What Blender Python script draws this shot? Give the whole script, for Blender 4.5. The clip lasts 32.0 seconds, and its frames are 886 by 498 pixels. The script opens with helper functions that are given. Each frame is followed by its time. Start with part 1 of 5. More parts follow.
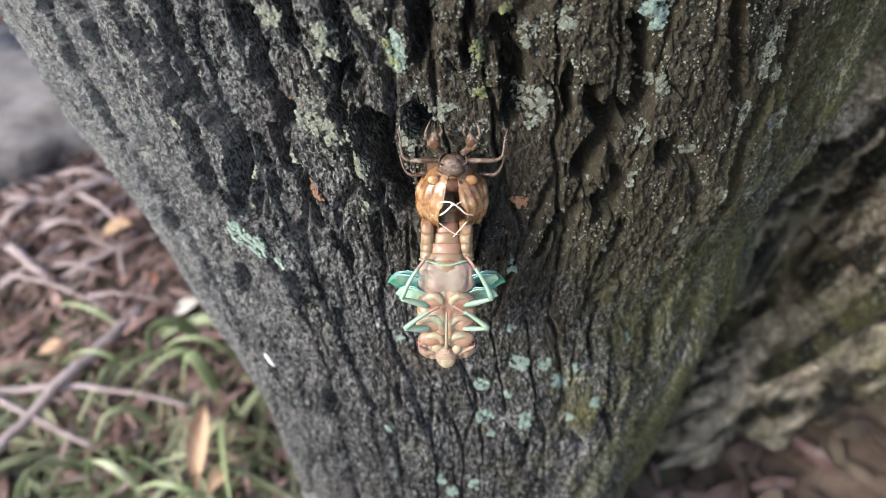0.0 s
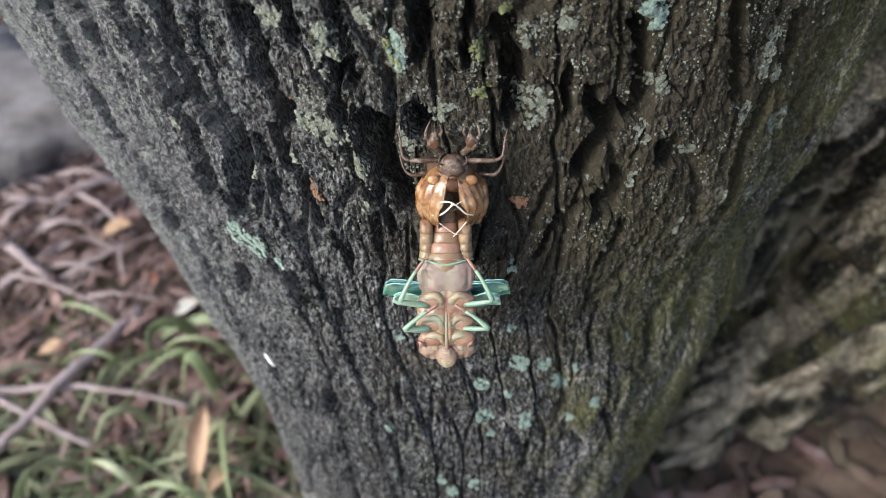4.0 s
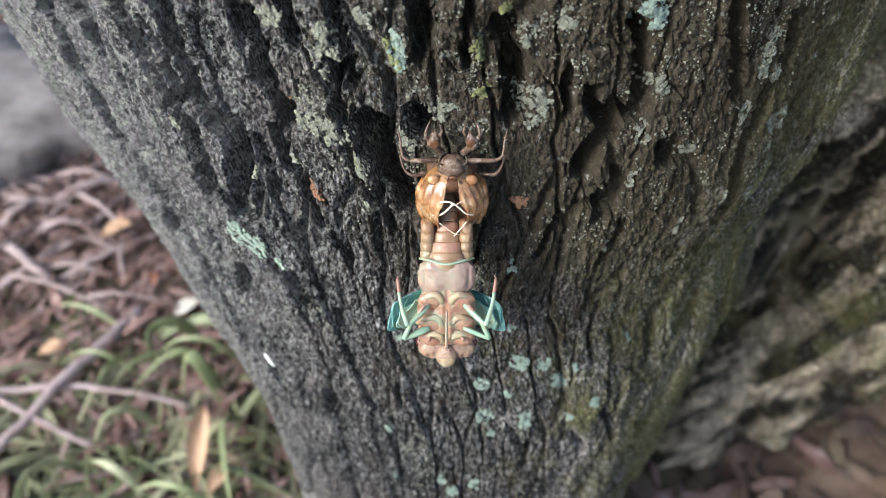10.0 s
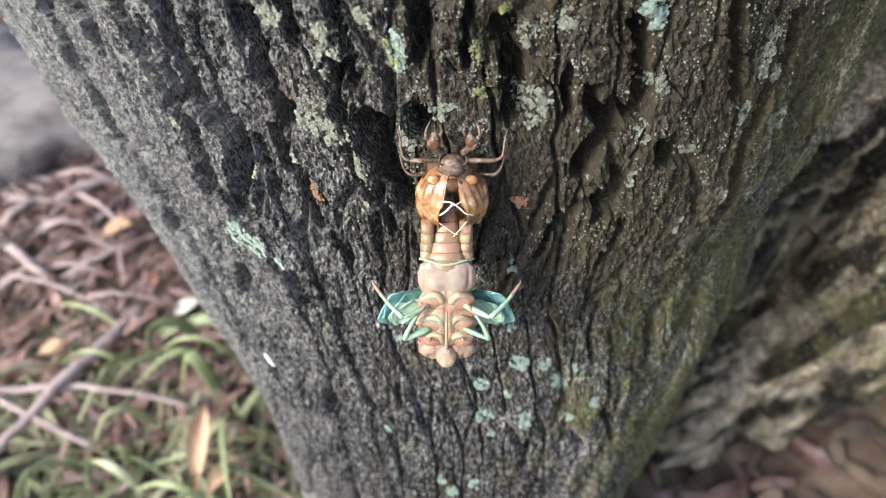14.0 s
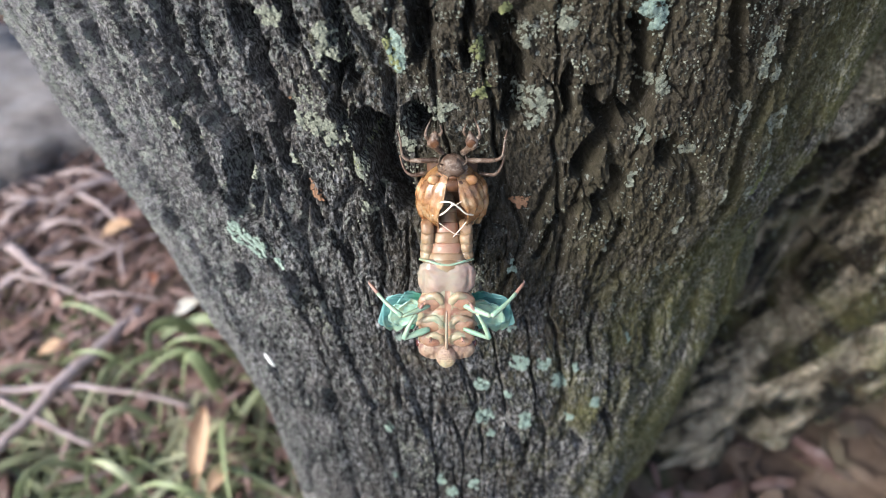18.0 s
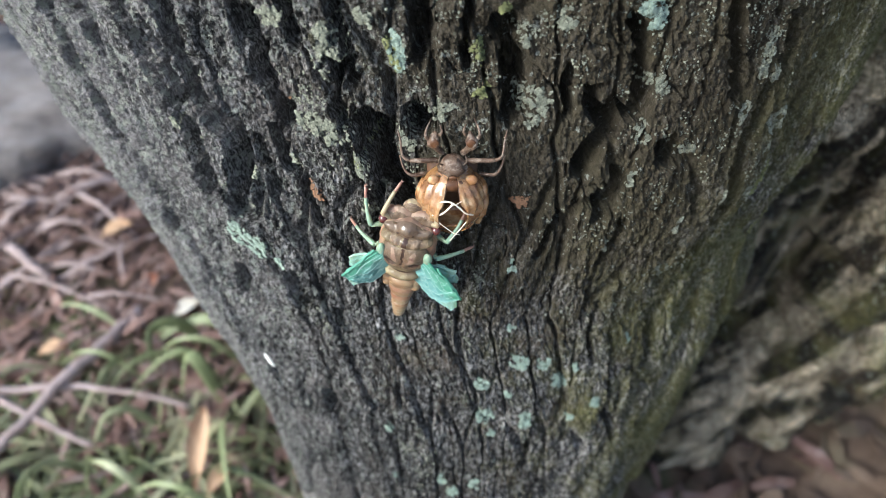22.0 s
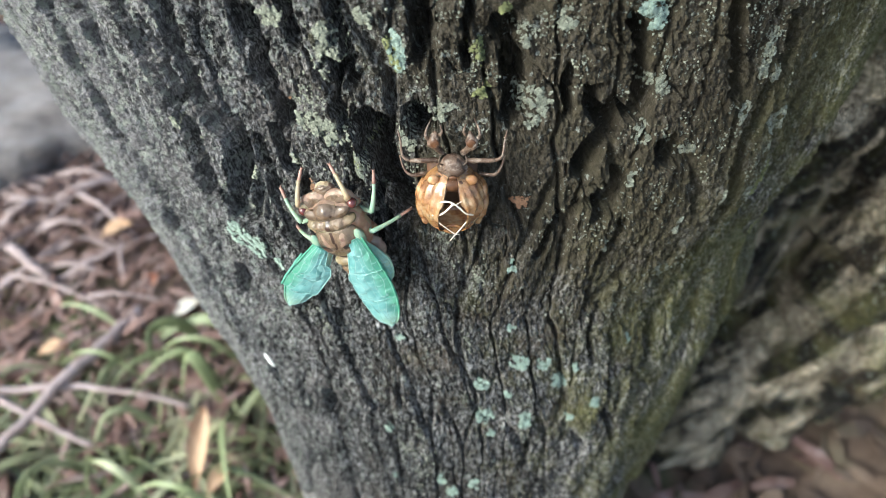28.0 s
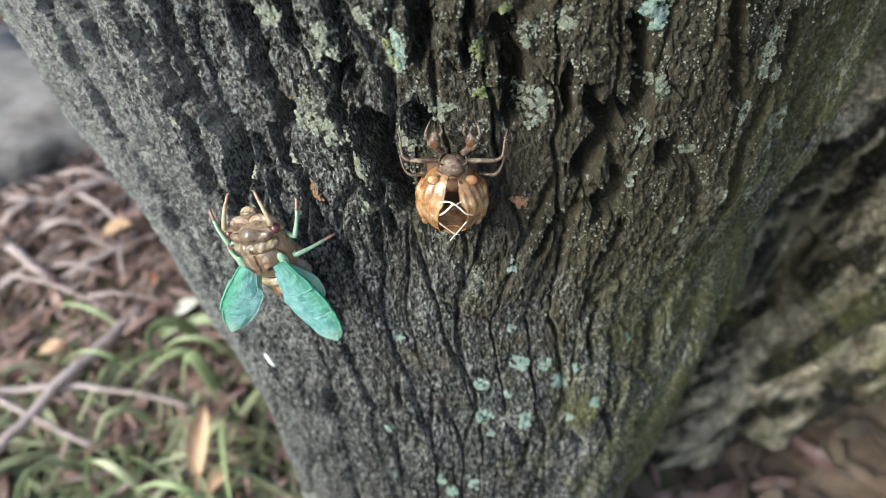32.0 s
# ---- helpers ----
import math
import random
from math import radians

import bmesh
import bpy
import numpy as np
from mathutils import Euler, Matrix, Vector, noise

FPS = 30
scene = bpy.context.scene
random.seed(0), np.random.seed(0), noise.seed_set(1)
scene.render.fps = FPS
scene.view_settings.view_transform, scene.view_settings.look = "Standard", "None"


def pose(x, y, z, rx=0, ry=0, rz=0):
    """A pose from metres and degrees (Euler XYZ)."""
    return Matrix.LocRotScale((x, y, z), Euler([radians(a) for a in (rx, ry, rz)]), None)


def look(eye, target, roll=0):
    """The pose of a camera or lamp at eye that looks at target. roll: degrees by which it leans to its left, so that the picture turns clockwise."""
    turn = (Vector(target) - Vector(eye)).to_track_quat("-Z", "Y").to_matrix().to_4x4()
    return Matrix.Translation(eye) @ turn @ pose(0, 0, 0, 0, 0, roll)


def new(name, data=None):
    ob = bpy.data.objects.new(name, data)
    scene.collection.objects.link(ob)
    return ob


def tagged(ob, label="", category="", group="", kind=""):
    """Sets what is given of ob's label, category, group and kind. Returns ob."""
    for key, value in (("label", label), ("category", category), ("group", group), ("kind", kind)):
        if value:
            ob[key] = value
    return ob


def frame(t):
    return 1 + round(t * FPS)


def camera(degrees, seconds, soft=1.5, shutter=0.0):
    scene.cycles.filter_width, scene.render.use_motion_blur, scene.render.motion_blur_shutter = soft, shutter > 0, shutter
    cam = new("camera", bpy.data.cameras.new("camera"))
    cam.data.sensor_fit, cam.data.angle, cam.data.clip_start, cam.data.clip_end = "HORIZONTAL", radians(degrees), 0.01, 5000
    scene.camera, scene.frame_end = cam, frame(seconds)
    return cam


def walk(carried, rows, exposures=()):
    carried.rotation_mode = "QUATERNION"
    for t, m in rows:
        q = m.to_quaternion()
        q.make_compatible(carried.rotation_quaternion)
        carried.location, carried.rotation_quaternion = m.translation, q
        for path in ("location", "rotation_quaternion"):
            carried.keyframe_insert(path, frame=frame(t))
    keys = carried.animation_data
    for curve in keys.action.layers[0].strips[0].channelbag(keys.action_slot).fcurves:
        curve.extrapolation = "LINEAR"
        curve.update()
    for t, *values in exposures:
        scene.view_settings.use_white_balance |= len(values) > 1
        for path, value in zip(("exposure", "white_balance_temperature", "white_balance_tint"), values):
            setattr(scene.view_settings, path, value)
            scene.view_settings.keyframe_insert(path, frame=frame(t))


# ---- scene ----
MM = 0.001
PITCH, LEAN = radians(50), radians(10)

# ---- the place's frame: bark coordinates in mm (x across, h up the bark, n out of it) ----
BARK_O = Vector((0, 0, 0.30))
BARK_X = Vector((1, 0, 0))
BARK_T = Vector((0, math.sin(LEAN), math.cos(LEAN)))
BARK_N = Vector((0, -math.cos(LEAN), math.sin(LEAN)))
SIGHT = Vector((0, math.cos(PITCH), -math.sin(PITCH)))
EYE = BARK_O - 0.160 * SIGHT


def bark_point(x, h, n):
    return BARK_O + (BARK_X * x + BARK_T * h + BARK_N * n) * MM


# ---- camera: on a stand, it does not move ----
cam = camera(60, 32.0, soft=0.3)
cam.data.dof.use_dof = True
cam.data.dof.focus_distance = 0.148
cam.data.dof.aperture_fstop = 15.0
CAM = look(EYE, EYE + SIGHT)
walk(cam, [(0.0, CAM), (32.0, CAM)], exposures=[(0.0, 0.86, 6300, 7.5), (1.0, 0.86, 6300, 7.5), (2.0, 0.62, 6200, 7.5), (3.0, 0.52, 6150, 7.5), (6.0, 0.77, 6250, 6.5), (7.0, 0.84, 6250, 6.5),
     (8.0, 0.90, 6250, 7.5), (9.0, 0.90, 6250, 7.5), (10.0, 0.84, 6250, 7.5), (11.0, 1.29, 6500, 7.5), (12.0, 1.04, 6450, 7.5), (13.0, 1.12, 6450, 7.5), (14.0, 1.14, 6450, 7.5), (17.0, 0.92, 6300, 7.5),
     (20.0, 0.82, 6100, 5.5), (21.0, 0.79, 6100, 5), (25.0, 0.89, 6150, 0), (28.0, 1.04, 6200, 0), (29.0, 0.86, 6100, 2), (30.0, 0.92, 6100, 0), (31.0, 1.08, 6300, -2), (32.0, 0.92, 6300, -2)])

# ---- light: soft woodland daylight, brighter from the open side on the left ----
world = bpy.data.worlds.new("sky")
scene.world = world
world.use_nodes = True
wn = world.node_tree.nodes
sky = wn.new("ShaderNodeTexSky")
sky.sky_type, sky.sun_disc = "NISHITA", False
sky.sun_elevation, sky.sun_rotation = radians(37), radians(-121)
sky.air_density, sky.dust_density = 1.0, 3.0
wn["Background"].inputs["Strength"].default_value = 0.15
world.node_tree.links.new(sky.outputs[0], wn["Background"].inputs["Color"])
sun_data = bpy.data.lights.new("sun", "SUN")
sun_data.energy, sun_data.angle, sun_data.color = 2.6, radians(22), (1.0, 0.985, 0.96)
sun = new("sun", sun_data)
sun.matrix_world = look((-0.81, -0.49, 0.72), (0, 0, 0))


# ---- numeric noise ----
def cell_hash(ix, iy, seed):
    a = (ix.astype(np.int64) * 374761393 + iy.astype(np.int64) * 668265263 + seed * 2147483647) & 0xFFFFFFFF
    a = ((a ^ (a >> 13)) * 1274126177) & 0xFFFFFFFF
    a = ((a ^ (a >> 16)) * 2246822519) & 0xFFFFFFFF
    return ((a ^ (a >> 15)) & 0xFFFFFF) / float(0xFFFFFF)


def vnoise(x, y, seed=0):
    ix, iy = np.floor(x), np.floor(y)
    fx, fy = x - ix, y - iy
    fx, fy = fx * fx * (3 - 2 * fx), fy * fy * (3 - 2 * fy)
    a, b = cell_hash(ix, iy, seed), cell_hash(ix + 1, iy, seed)
    c, d = cell_hash(ix, iy + 1, seed), cell_hash(ix + 1, iy + 1, seed)
    return (a * (1 - fx) + b * fx) * (1 - fy) + (c * (1 - fx) + d * fx) * fy - 0.5


def fbm(x, y, seed=0, octaves=4, gain=0.5):
    total, amp = 0.0, 1.0
    for k in range(octaves):
        total = total + amp * vnoise(x * 2.03 ** k + 7.1 * k, y * 2.03 ** k - 3.7 * k, seed + k)
        amp *= gain
    return total


def worley(x, y, seed=0):
    """First and second distance, and a random value of the nearest cell."""
    ix, iy = np.floor(x), np.floor(y)
    f1, f2, val = np.full(x.shape, 9.0), np.full(x.shape, 9.0), np.zeros(x.shape)
    for dx in (-1, 0, 1):
        for dy in (-1, 0, 1):
            cx, cy = ix + dx, iy + dy
            px = cx + 0.15 + 0.7 * cell_hash(cx, cy, seed + 11)
            py = cy + 0.15 + 0.7 * cell_hash(cx, cy, seed + 23)
            d = np.hypot(px - x, py - y)
            near = d < f1
            f2 = np.where(near, f1, np.minimum(f2, d))
            val = np.where(near, cell_hash(cx, cy, seed + 31), val)
            f1 = np.where(near, d, f1)
    return f1, f2, val


def smooth(a, b, x):
    t = np.clip((x - a) / (b - a), 0, 1)
    return t * t * (3 - 2 * t)


# ---- mesh helpers ----
def mesh_part(name, verts, faces, mats, parent=None, label="", index=None, shade=True):
    me = bpy.data.meshes.new(name)
    me.from_pydata([tuple(v) for v in verts], [], [tuple(f) for f in faces])
    for m in (mats if isinstance(mats, (list, tuple)) else [mats]):
        me.materials.append(m)
    if index is not None:
        me.polygons.foreach_set("material_index", np.asarray(index, dtype=np.int32))
    if shade:
        me.polygons.foreach_set("use_smooth", np.ones(len(me.polygons), dtype=bool))
    me.update()
    ob = new(name, me)
    if parent is not None:
        ob.parent = parent
    if label:
        ob["label"] = label
    return ob


class Shape:
    """Gathers verts and faces; all numbers in mm."""

    def __init__(self):
        self.v, self.f, self.m = [], [], []

    def add(self, verts, faces, mat=0):
        o = len(self.v)
        self.v += [tuple(c * MM for c in p) for p in verts]
        self.f += [tuple(i + o for i in f) for f in faces]
        self.m += [mat] * len(faces)
        return self

    def make(self, name, mats, parent=None, label="", shade=True):
        return mesh_part(name, self.v, self.f, mats, parent, label, self.m, shade)

    def rings(self, rings, mat=0, caps=True):
        k = len(rings[0])
        verts = [p for r in rings for p in r]
        faces = []
        for i in range(len(rings) - 1):
            for j in range(k):
                a, b = i * k + j, i * k + (j + 1) % k
                faces.append((a, b, b + k, a + k))
        if caps:
            faces.append(tuple(range(k))[::-1])
            faces.append(tuple(range((len(rings) - 1) * k, len(rings) * k)))
        return self.add(verts, faces, mat)

    def blob(self, c, r, seed=0, rough=0.0, turn=(0, 0, 0), square=1.0, mat=0, n=20, m=14, freq=0.6, fine=0.04, groove=0.0, grooves=6):
        """An uneven ellipsoid, with optional cross grooves along its y."""
        rot = Euler([radians(a) for a in turn]).to_matrix()
        rings = []
        for i in range(m + 1):
            lat = math.pi * (i / m - 0.5)
            ring = []
            for j in range(n):
                a = 2 * math.pi * j / n
                d = Vector((math.cos(lat) * math.cos(a), math.sin(lat), math.cos(lat) * math.sin(a)))
                if square != 1.0:
                    d = Vector([math.copysign(abs(q) ** square, q) for q in d])
                p = Vector((d.x * r[0], d.y * r[1], d.z * r[2]))
                s = 1 + rough * noise.noise(p * freq + Vector((seed * 3.1, seed, -seed)))
                s += groove * math.cos(grooves * math.pi * d.y) * math.cos(lat) + fine * noise.noise(p * 2.3)
                p = rot @ (p * s)
                ring.append((p.x + c[0], p.y + c[1], p.z + c[2]))
            rings.append(ring)
        return self.rings(rings, mat, caps=False)

    def sculpt(self, c, r, bumps, paint=None, turn=(0, 0, 0), n=56, m=44, grain=0.05, square=1.0, seed=1):
        """An ellipsoid modelled with soft bumps and dents (x, y, z, wide, long, height), mirrored over x; paint gives each face its material."""
        rot = Euler([radians(a) for a in turn]).to_matrix()
        full = [b for b in bumps] + [(-b[0], *b[1:]) for b in bumps if abs(b[0]) > 0.01]
        rings = []
        for i in range(m + 1):
            lat = math.pi * (i / m - 0.5)
            ring = []
            for j in range(n):
                a = 2 * math.pi * j / n
                d = Vector((math.cos(lat) * math.cos(a), math.sin(lat), math.cos(lat) * math.sin(a)))
                if square != 1.0:
                    d = Vector([math.copysign(abs(q) ** square, q) for q in d])
                p = Vector((d.x * r[0], d.y * r[1], d.z * r[2]))
                out = Vector((p.x / r[0] ** 2, p.y / r[1] ** 2, p.z / r[2] ** 2)).normalized()
                p = rot @ p + Vector(c)
                out = rot @ out
                push = grain * (noise.noise(p * 1.1 + Vector((seed, 0, 0))) * 2.2 + noise.noise(p * 2.7) + 0.6 * noise.noise(p * 6.0))
                for bx, by, bz, wide, long, height in full:
                    if (p.z - bz) ** 2 < 12:
                        push += height * math.exp(-((p.x - bx) / wide) ** 2 - ((p.y - by) / long) ** 2)
                ring.append(tuple(p + out * push))
            rings.append(ring)
        o = len(self.m)
        self.rings(rings, 0, caps=False)
        if paint:
            k = n
            for f in range(m * k):
                i, j = f // k, f % k
                q = rings[i][j]
                self.m[o + f] = paint(q[0] + 0.3 * noise.noise(Vector(q) * 0.9), q[1] + 0.3 * noise.noise(Vector(q) * 0.9 + Vector((9, 0, 0))), q[2])
        return self

    def tube(self, pts, radii, mat=0, k=8, flat=1.0, rough=0.14):
        pts = [Vector(p) for p in pts]
        rings = []
        side = None
        for i, p in enumerate(pts):
            d = (pts[min(i + 1, len(pts) - 1)] - pts[max(i - 1, 0)]).normalized()
            if side is None:
                side = d.orthogonal().normalized()
            side = (side - d * side.dot(d)).normalized()
            other = d.cross(side)
            r = radii[i] if isinstance(radii, (list, tuple)) else radii
            rings.append([tuple(p + (side * math.cos(2 * math.pi * j / k) + other * flat * math.sin(2 * math.pi * j / k)) * r * (1 + rough * noise.noise(p / max(r, 0.3) * 0.7 + Vector((j * 1.7, 0, 0))))) for j in range(k)])
        return self.rings(rings, mat)


def curve_points(pts, n):
    """A smooth run of n points through pts."""
    pts = [Vector(p) for p in pts]
    out = []
    for i in range(n):
        s = i / (n - 1) * (len(pts) - 1)
        k = min(int(s), len(pts) - 2)
        u = s - k
        p0, p1, p2, p3 = pts[max(k - 1, 0)], pts[k], pts[k + 1], pts[min(k + 2, len(pts) - 1)]
        out.append(0.5 * ((2 * p1) + (p2 - p0) * u + (2 * p0 - 5 * p1 + 4 * p2 - p3) * u * u + (3 * p1 - p0 - 3 * p2 + p3) * u ** 3))
    return out


# ---- materials ----
def mix_rgb(nt, fac, a, b, blend="MIX"):
    n = nt.nodes.new("ShaderNodeMix")
    n.data_type, n.blend_type = "RGBA", blend
    for socket, value in ((n.inputs[0], fac), (n.inputs[6], a), (n.inputs[7], b)):
        if isinstance(value, bpy.types.NodeSocket):
            nt.links.new(value, socket)
        elif isinstance(value, (tuple, list)):
            socket.default_value = (*value, 1)
        else:
            socket.default_value = value
    return n.outputs[2]


def ramp(nt, fac, stops):
    n = nt.nodes.new("ShaderNodeValToRGB")
    while len(n.color_ramp.elements) < len(stops):
        n.color_ramp.elements.new(0.5)
    for e, (p, c) in zip(n.color_ramp.elements, stops):
        e.position, e.color = p, (*c, 1) if isinstance(c, (tuple, list)) else (c, c, c, 1)
    nt.links.new(fac, n.inputs[0])
    return n.outputs[0]


def tex(nt, kind, scale, detail=4.0, stretch=None, rough=0.6, space="Object"):
    co = nt.nodes.new("ShaderNodeTexCoord").outputs[space]
    if stretch:
        mp = nt.nodes.new("ShaderNodeMapping")
        mp.inputs["Scale"].default_value = stretch
        nt.links.new(co, mp.inputs[0])
        co = mp.outputs[0]
    n = nt.nodes.new("ShaderNodeTex" + kind)
    nt.links.new(co, n.inputs["Vector"])
    n.inputs["Scale"].default_value = scale
    if kind == "Noise":
        n.inputs["Detail"].default_value, n.inputs["Roughness"].default_value = detail, rough
        return n.outputs["Fac"]
    return n.outputs["Distance"]


def surface(name, colours, scale, rough=0.6, bump=0.3, bump_scale=None, dist=0.0002, stretch=None, sss=0.0, sss_r=0.002, coat=0.0,
            alpha=1.0, transmission=0.0, spots=None, spec=0.5, island=0.0, second=None):
    """A principled material: colours over a noise, spots of a second noise, a finer bump."""
    m = bpy.data.materials.new(name)
    m.use_nodes = True
    nt = m.node_tree
    b = nt.nodes["Principled BSDF"]
    k = len(colours) - 1
    col = ramp(nt, tex(nt, "Noise", scale, 6, stretch), [(0.3 + 0.4 * i / max(k, 1), c) for i, c in enumerate(colours)])
    if second:
        s_scale, s_col, lo, hi = second
        col = mix_rgb(nt, ramp(nt, tex(nt, "Noise", s_scale, 3), [(lo, 0.0), (hi, 1.0)]), col, s_col)
    if spots:
        s_scale, s_col, lo, hi = spots
        col = mix_rgb(nt, ramp(nt, tex(nt, "Noise", s_scale, 5, rough=0.7), [(lo, 0.0), (hi, 1.0)]), col, s_col)
    if island:
        g = nt.nodes.new("ShaderNodeNewGeometry")
        col = mix_rgb(nt, 1.0, col, ramp(nt, g.outputs["Random Per Island"], [(0.0, 1 - island), (1.0, 1.0)]), "MULTIPLY")
    nt.links.new(col, b.inputs["Base Color"])
    b.inputs["Roughness"].default_value = rough
    b.inputs["Specular IOR Level"].default_value = spec
    b.inputs["Subsurface Weight"].default_value = sss
    b.inputs["Subsurface Radius"].default_value = (1.0, 0.6, 0.4)
    b.inputs["Subsurface Scale"].default_value = sss_r
    b.inputs["Coat Weight"].default_value = coat
    b.inputs["Coat Roughness"].default_value = 0.15
    b.inputs["Alpha"].default_value = alpha
    b.inputs["Transmission Weight"].default_value = transmission
    if bump:
        n = nt.nodes.new("ShaderNodeBump")
        n.inputs["Strength"].default_value, n.inputs["Distance"].default_value = bump, dist
        nt.links.new(tex(nt, "Noise", bump_scale or scale * 5, 8, stretch, 0.7), n.inputs["Height"])
        nt.links.new(n.outputs[0], b.inputs["Normal"])
    return m


def bark_material(name, tint=1.0, moss=0.5, across=True):
    m = bpy.data.materials.new(name)
    m.use_nodes = True
    nt = m.node_tree
    b = nt.nodes["Principled BSDF"]

    def c(r, g, bl):
        return (r * tint, g * tint, bl * tint)

    fine = tex(nt, "Noise", 1300, 4, (1, 1, 0.4), 0.7)
    spread = ((0.38, 0.3), (0.62, 1.45))
    col = ramp(nt, fine, [(0.40, c(0.014, 0.013, 0.012)), (0.50, c(0.095, 0.090, 0.088)), (0.60, c(0.38, 0.372, 0.372))])
    patch = ramp(nt, tex(nt, "Noise", 130, 7, (1, 1, 0.6), 0.75), spread)
    col = mix_rgb(nt, 1.0, col, patch, "MULTIPLY")
    if not across:
        # long streaks down the leaning stem paint lit ridges and shaded creases into colour
        turn = nt.nodes.new("ShaderNodeMapping")
        turn.inputs["Rotation"].default_value = (0, radians(-25), 0)
        nt.links.new(nt.nodes.new("ShaderNodeTexCoord").outputs["Object"], turn.inputs[0])
        thin = nt.nodes.new("ShaderNodeMapping")
        thin.inputs["Scale"].default_value = (1, 1, 0.22)
        nt.links.new(turn.outputs[0], thin.inputs[0])
        ridge_light = nt.nodes.new("ShaderNodeTexNoise")
        ridge_light.inputs["Scale"].default_value, ridge_light.inputs["Detail"].default_value = 75, 8
        nt.links.new(thin.outputs[0], ridge_light.inputs["Vector"])
        col = mix_rgb(nt, 1.0, col, ramp(nt, ridge_light.outputs["Fac"], [(0.455, (0.07, 0.06, 0.045)), (0.56, (3.4, 3.0, 2.3))]), "MULTIPLY")
    brown = ramp(nt, tex(nt, "Noise", 60, 5), [(0.50, 0.0), (0.66, 0.6)])
    col = mix_rgb(nt, brown, col, c(0.085, 0.06, 0.036))
    moss_noise = tex(nt, "Noise", 42, 7, rough=0.78)
    if across:
        # more moss and algae on the damp side, none on the dry open side
        sep = nt.nodes.new("ShaderNodeSeparateXYZ")
        nt.links.new(nt.nodes.new("ShaderNodeTexCoord").outputs["Object"], sep.inputs[0])
        add = nt.nodes.new("ShaderNodeMath")
        add.operation = "MULTIPLY_ADD"
        nt.links.new(sep.outputs["X"], add.inputs[0])
        add.inputs[1].default_value = 2.6
        nt.links.new(moss_noise, add.inputs[2])
        moss_noise = add.outputs[0]
    green = ramp(nt, moss_noise, [(0.60 - 0.16 * moss, 0.0), (0.80 - 0.16 * moss, 0.7)])
    col = mix_rgb(nt, green, col, mix_rgb(nt, fine, c(0.016, 0.017, 0.006), c(0.31, 0.30, 0.11)))
    if across:
        # a darker brown patch with a ragged edge around the middle of the trunk
        far = nt.nodes.new("ShaderNodeVectorMath")
        far.operation = "DISTANCE"
        squeeze = nt.nodes.new("ShaderNodeMapping")
        squeeze.inputs["Location"].default_value = (-0.034, 0.0, -0.340 * 0.75)
        squeeze.inputs["Scale"].default_value = (1.0, 0.0, 0.75)
        nt.links.new(nt.nodes.new("ShaderNodeTexCoord").outputs["Object"], squeeze.inputs[0])
        nt.links.new(squeeze.outputs[0], far.inputs[0])
        far.inputs[1].default_value = (0, 0, 0)
        ragged = nt.nodes.new("ShaderNodeMath")
        ragged.operation = "MULTIPLY_ADD"
        nt.links.new(tex(nt, "Noise", 70, 6, rough=0.7), ragged.inputs[0])
        ragged.inputs[1].default_value = 0.05
        nt.links.new(far.outputs["Value"], ragged.inputs[2])
        dark_patch = ramp(nt, ragged.outputs[0], [(0.056, 0.88), (0.088, 0.0)])
        col = mix_rgb(nt, dark_patch, col, mix_rgb(nt, fine, c(0.005, 0.0045, 0.004), c(0.125, 0.10, 0.062)))
    grain = tex(nt, "Noise", 520, 5, rough=0.75)
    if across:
        # more pale crust towards the left, to brighten the lit side in colour
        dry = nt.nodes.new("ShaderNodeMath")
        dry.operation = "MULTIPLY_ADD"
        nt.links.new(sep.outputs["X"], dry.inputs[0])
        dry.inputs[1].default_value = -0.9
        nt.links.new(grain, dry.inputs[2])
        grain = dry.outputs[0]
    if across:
        # paler to the left: weathered grey, plus that side's light put into the colour
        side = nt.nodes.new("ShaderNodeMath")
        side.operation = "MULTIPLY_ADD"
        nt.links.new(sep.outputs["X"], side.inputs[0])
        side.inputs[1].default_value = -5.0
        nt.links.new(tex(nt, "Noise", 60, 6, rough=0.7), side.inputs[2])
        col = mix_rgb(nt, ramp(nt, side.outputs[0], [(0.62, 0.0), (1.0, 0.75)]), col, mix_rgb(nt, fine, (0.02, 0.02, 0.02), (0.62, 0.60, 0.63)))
    crust = ramp(nt, grain, [(0.585, 0.0), (0.62, 0.85)])
    col = mix_rgb(nt, crust, col, c(0.36, 0.38, 0.34))
    nt.links.new(col, b.inputs["Base Color"])
    b.inputs["Roughness"].default_value = 0.75
    b.inputs["Specular IOR Level"].default_value = 0.3
    n = nt.nodes.new("ShaderNodeBump")
    n.inputs["Strength"].default_value, n.inputs["Distance"].default_value = 1.0, 0.0018
    nt.links.new(tex(nt, "Noise", 600, 10, (1, 1, 0.36), 0.8), n.inputs["Height"])
    nt.links.new(n.outputs[0], b.inputs["Normal"])
    return m


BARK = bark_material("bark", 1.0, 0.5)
BARK_DARK = bark_material("mossy_bark", 1.0, 0.7, False)
LICHEN = surface("pale_lichen", [(0.24, 0.32, 0.27), (0.41, 0.51, 0.44)], 900, 0.9, 0.8, 2500, 0.0003, island=0.35)
LICHEN_YELLOW = surface("yellow_lichen", [(0.17, 0.18, 0.07), (0.28, 0.30, 0.14)], 900, 0.9, 0.8, 2500, 0.0003, island=0.3)
LICHEN_GREY = surface("grey_lichen", [(0.18, 0.19, 0.145), (0.42, 0.44, 0.35)], 900, 0.9, 0.8, 2500, 0.0003, island=0.55)
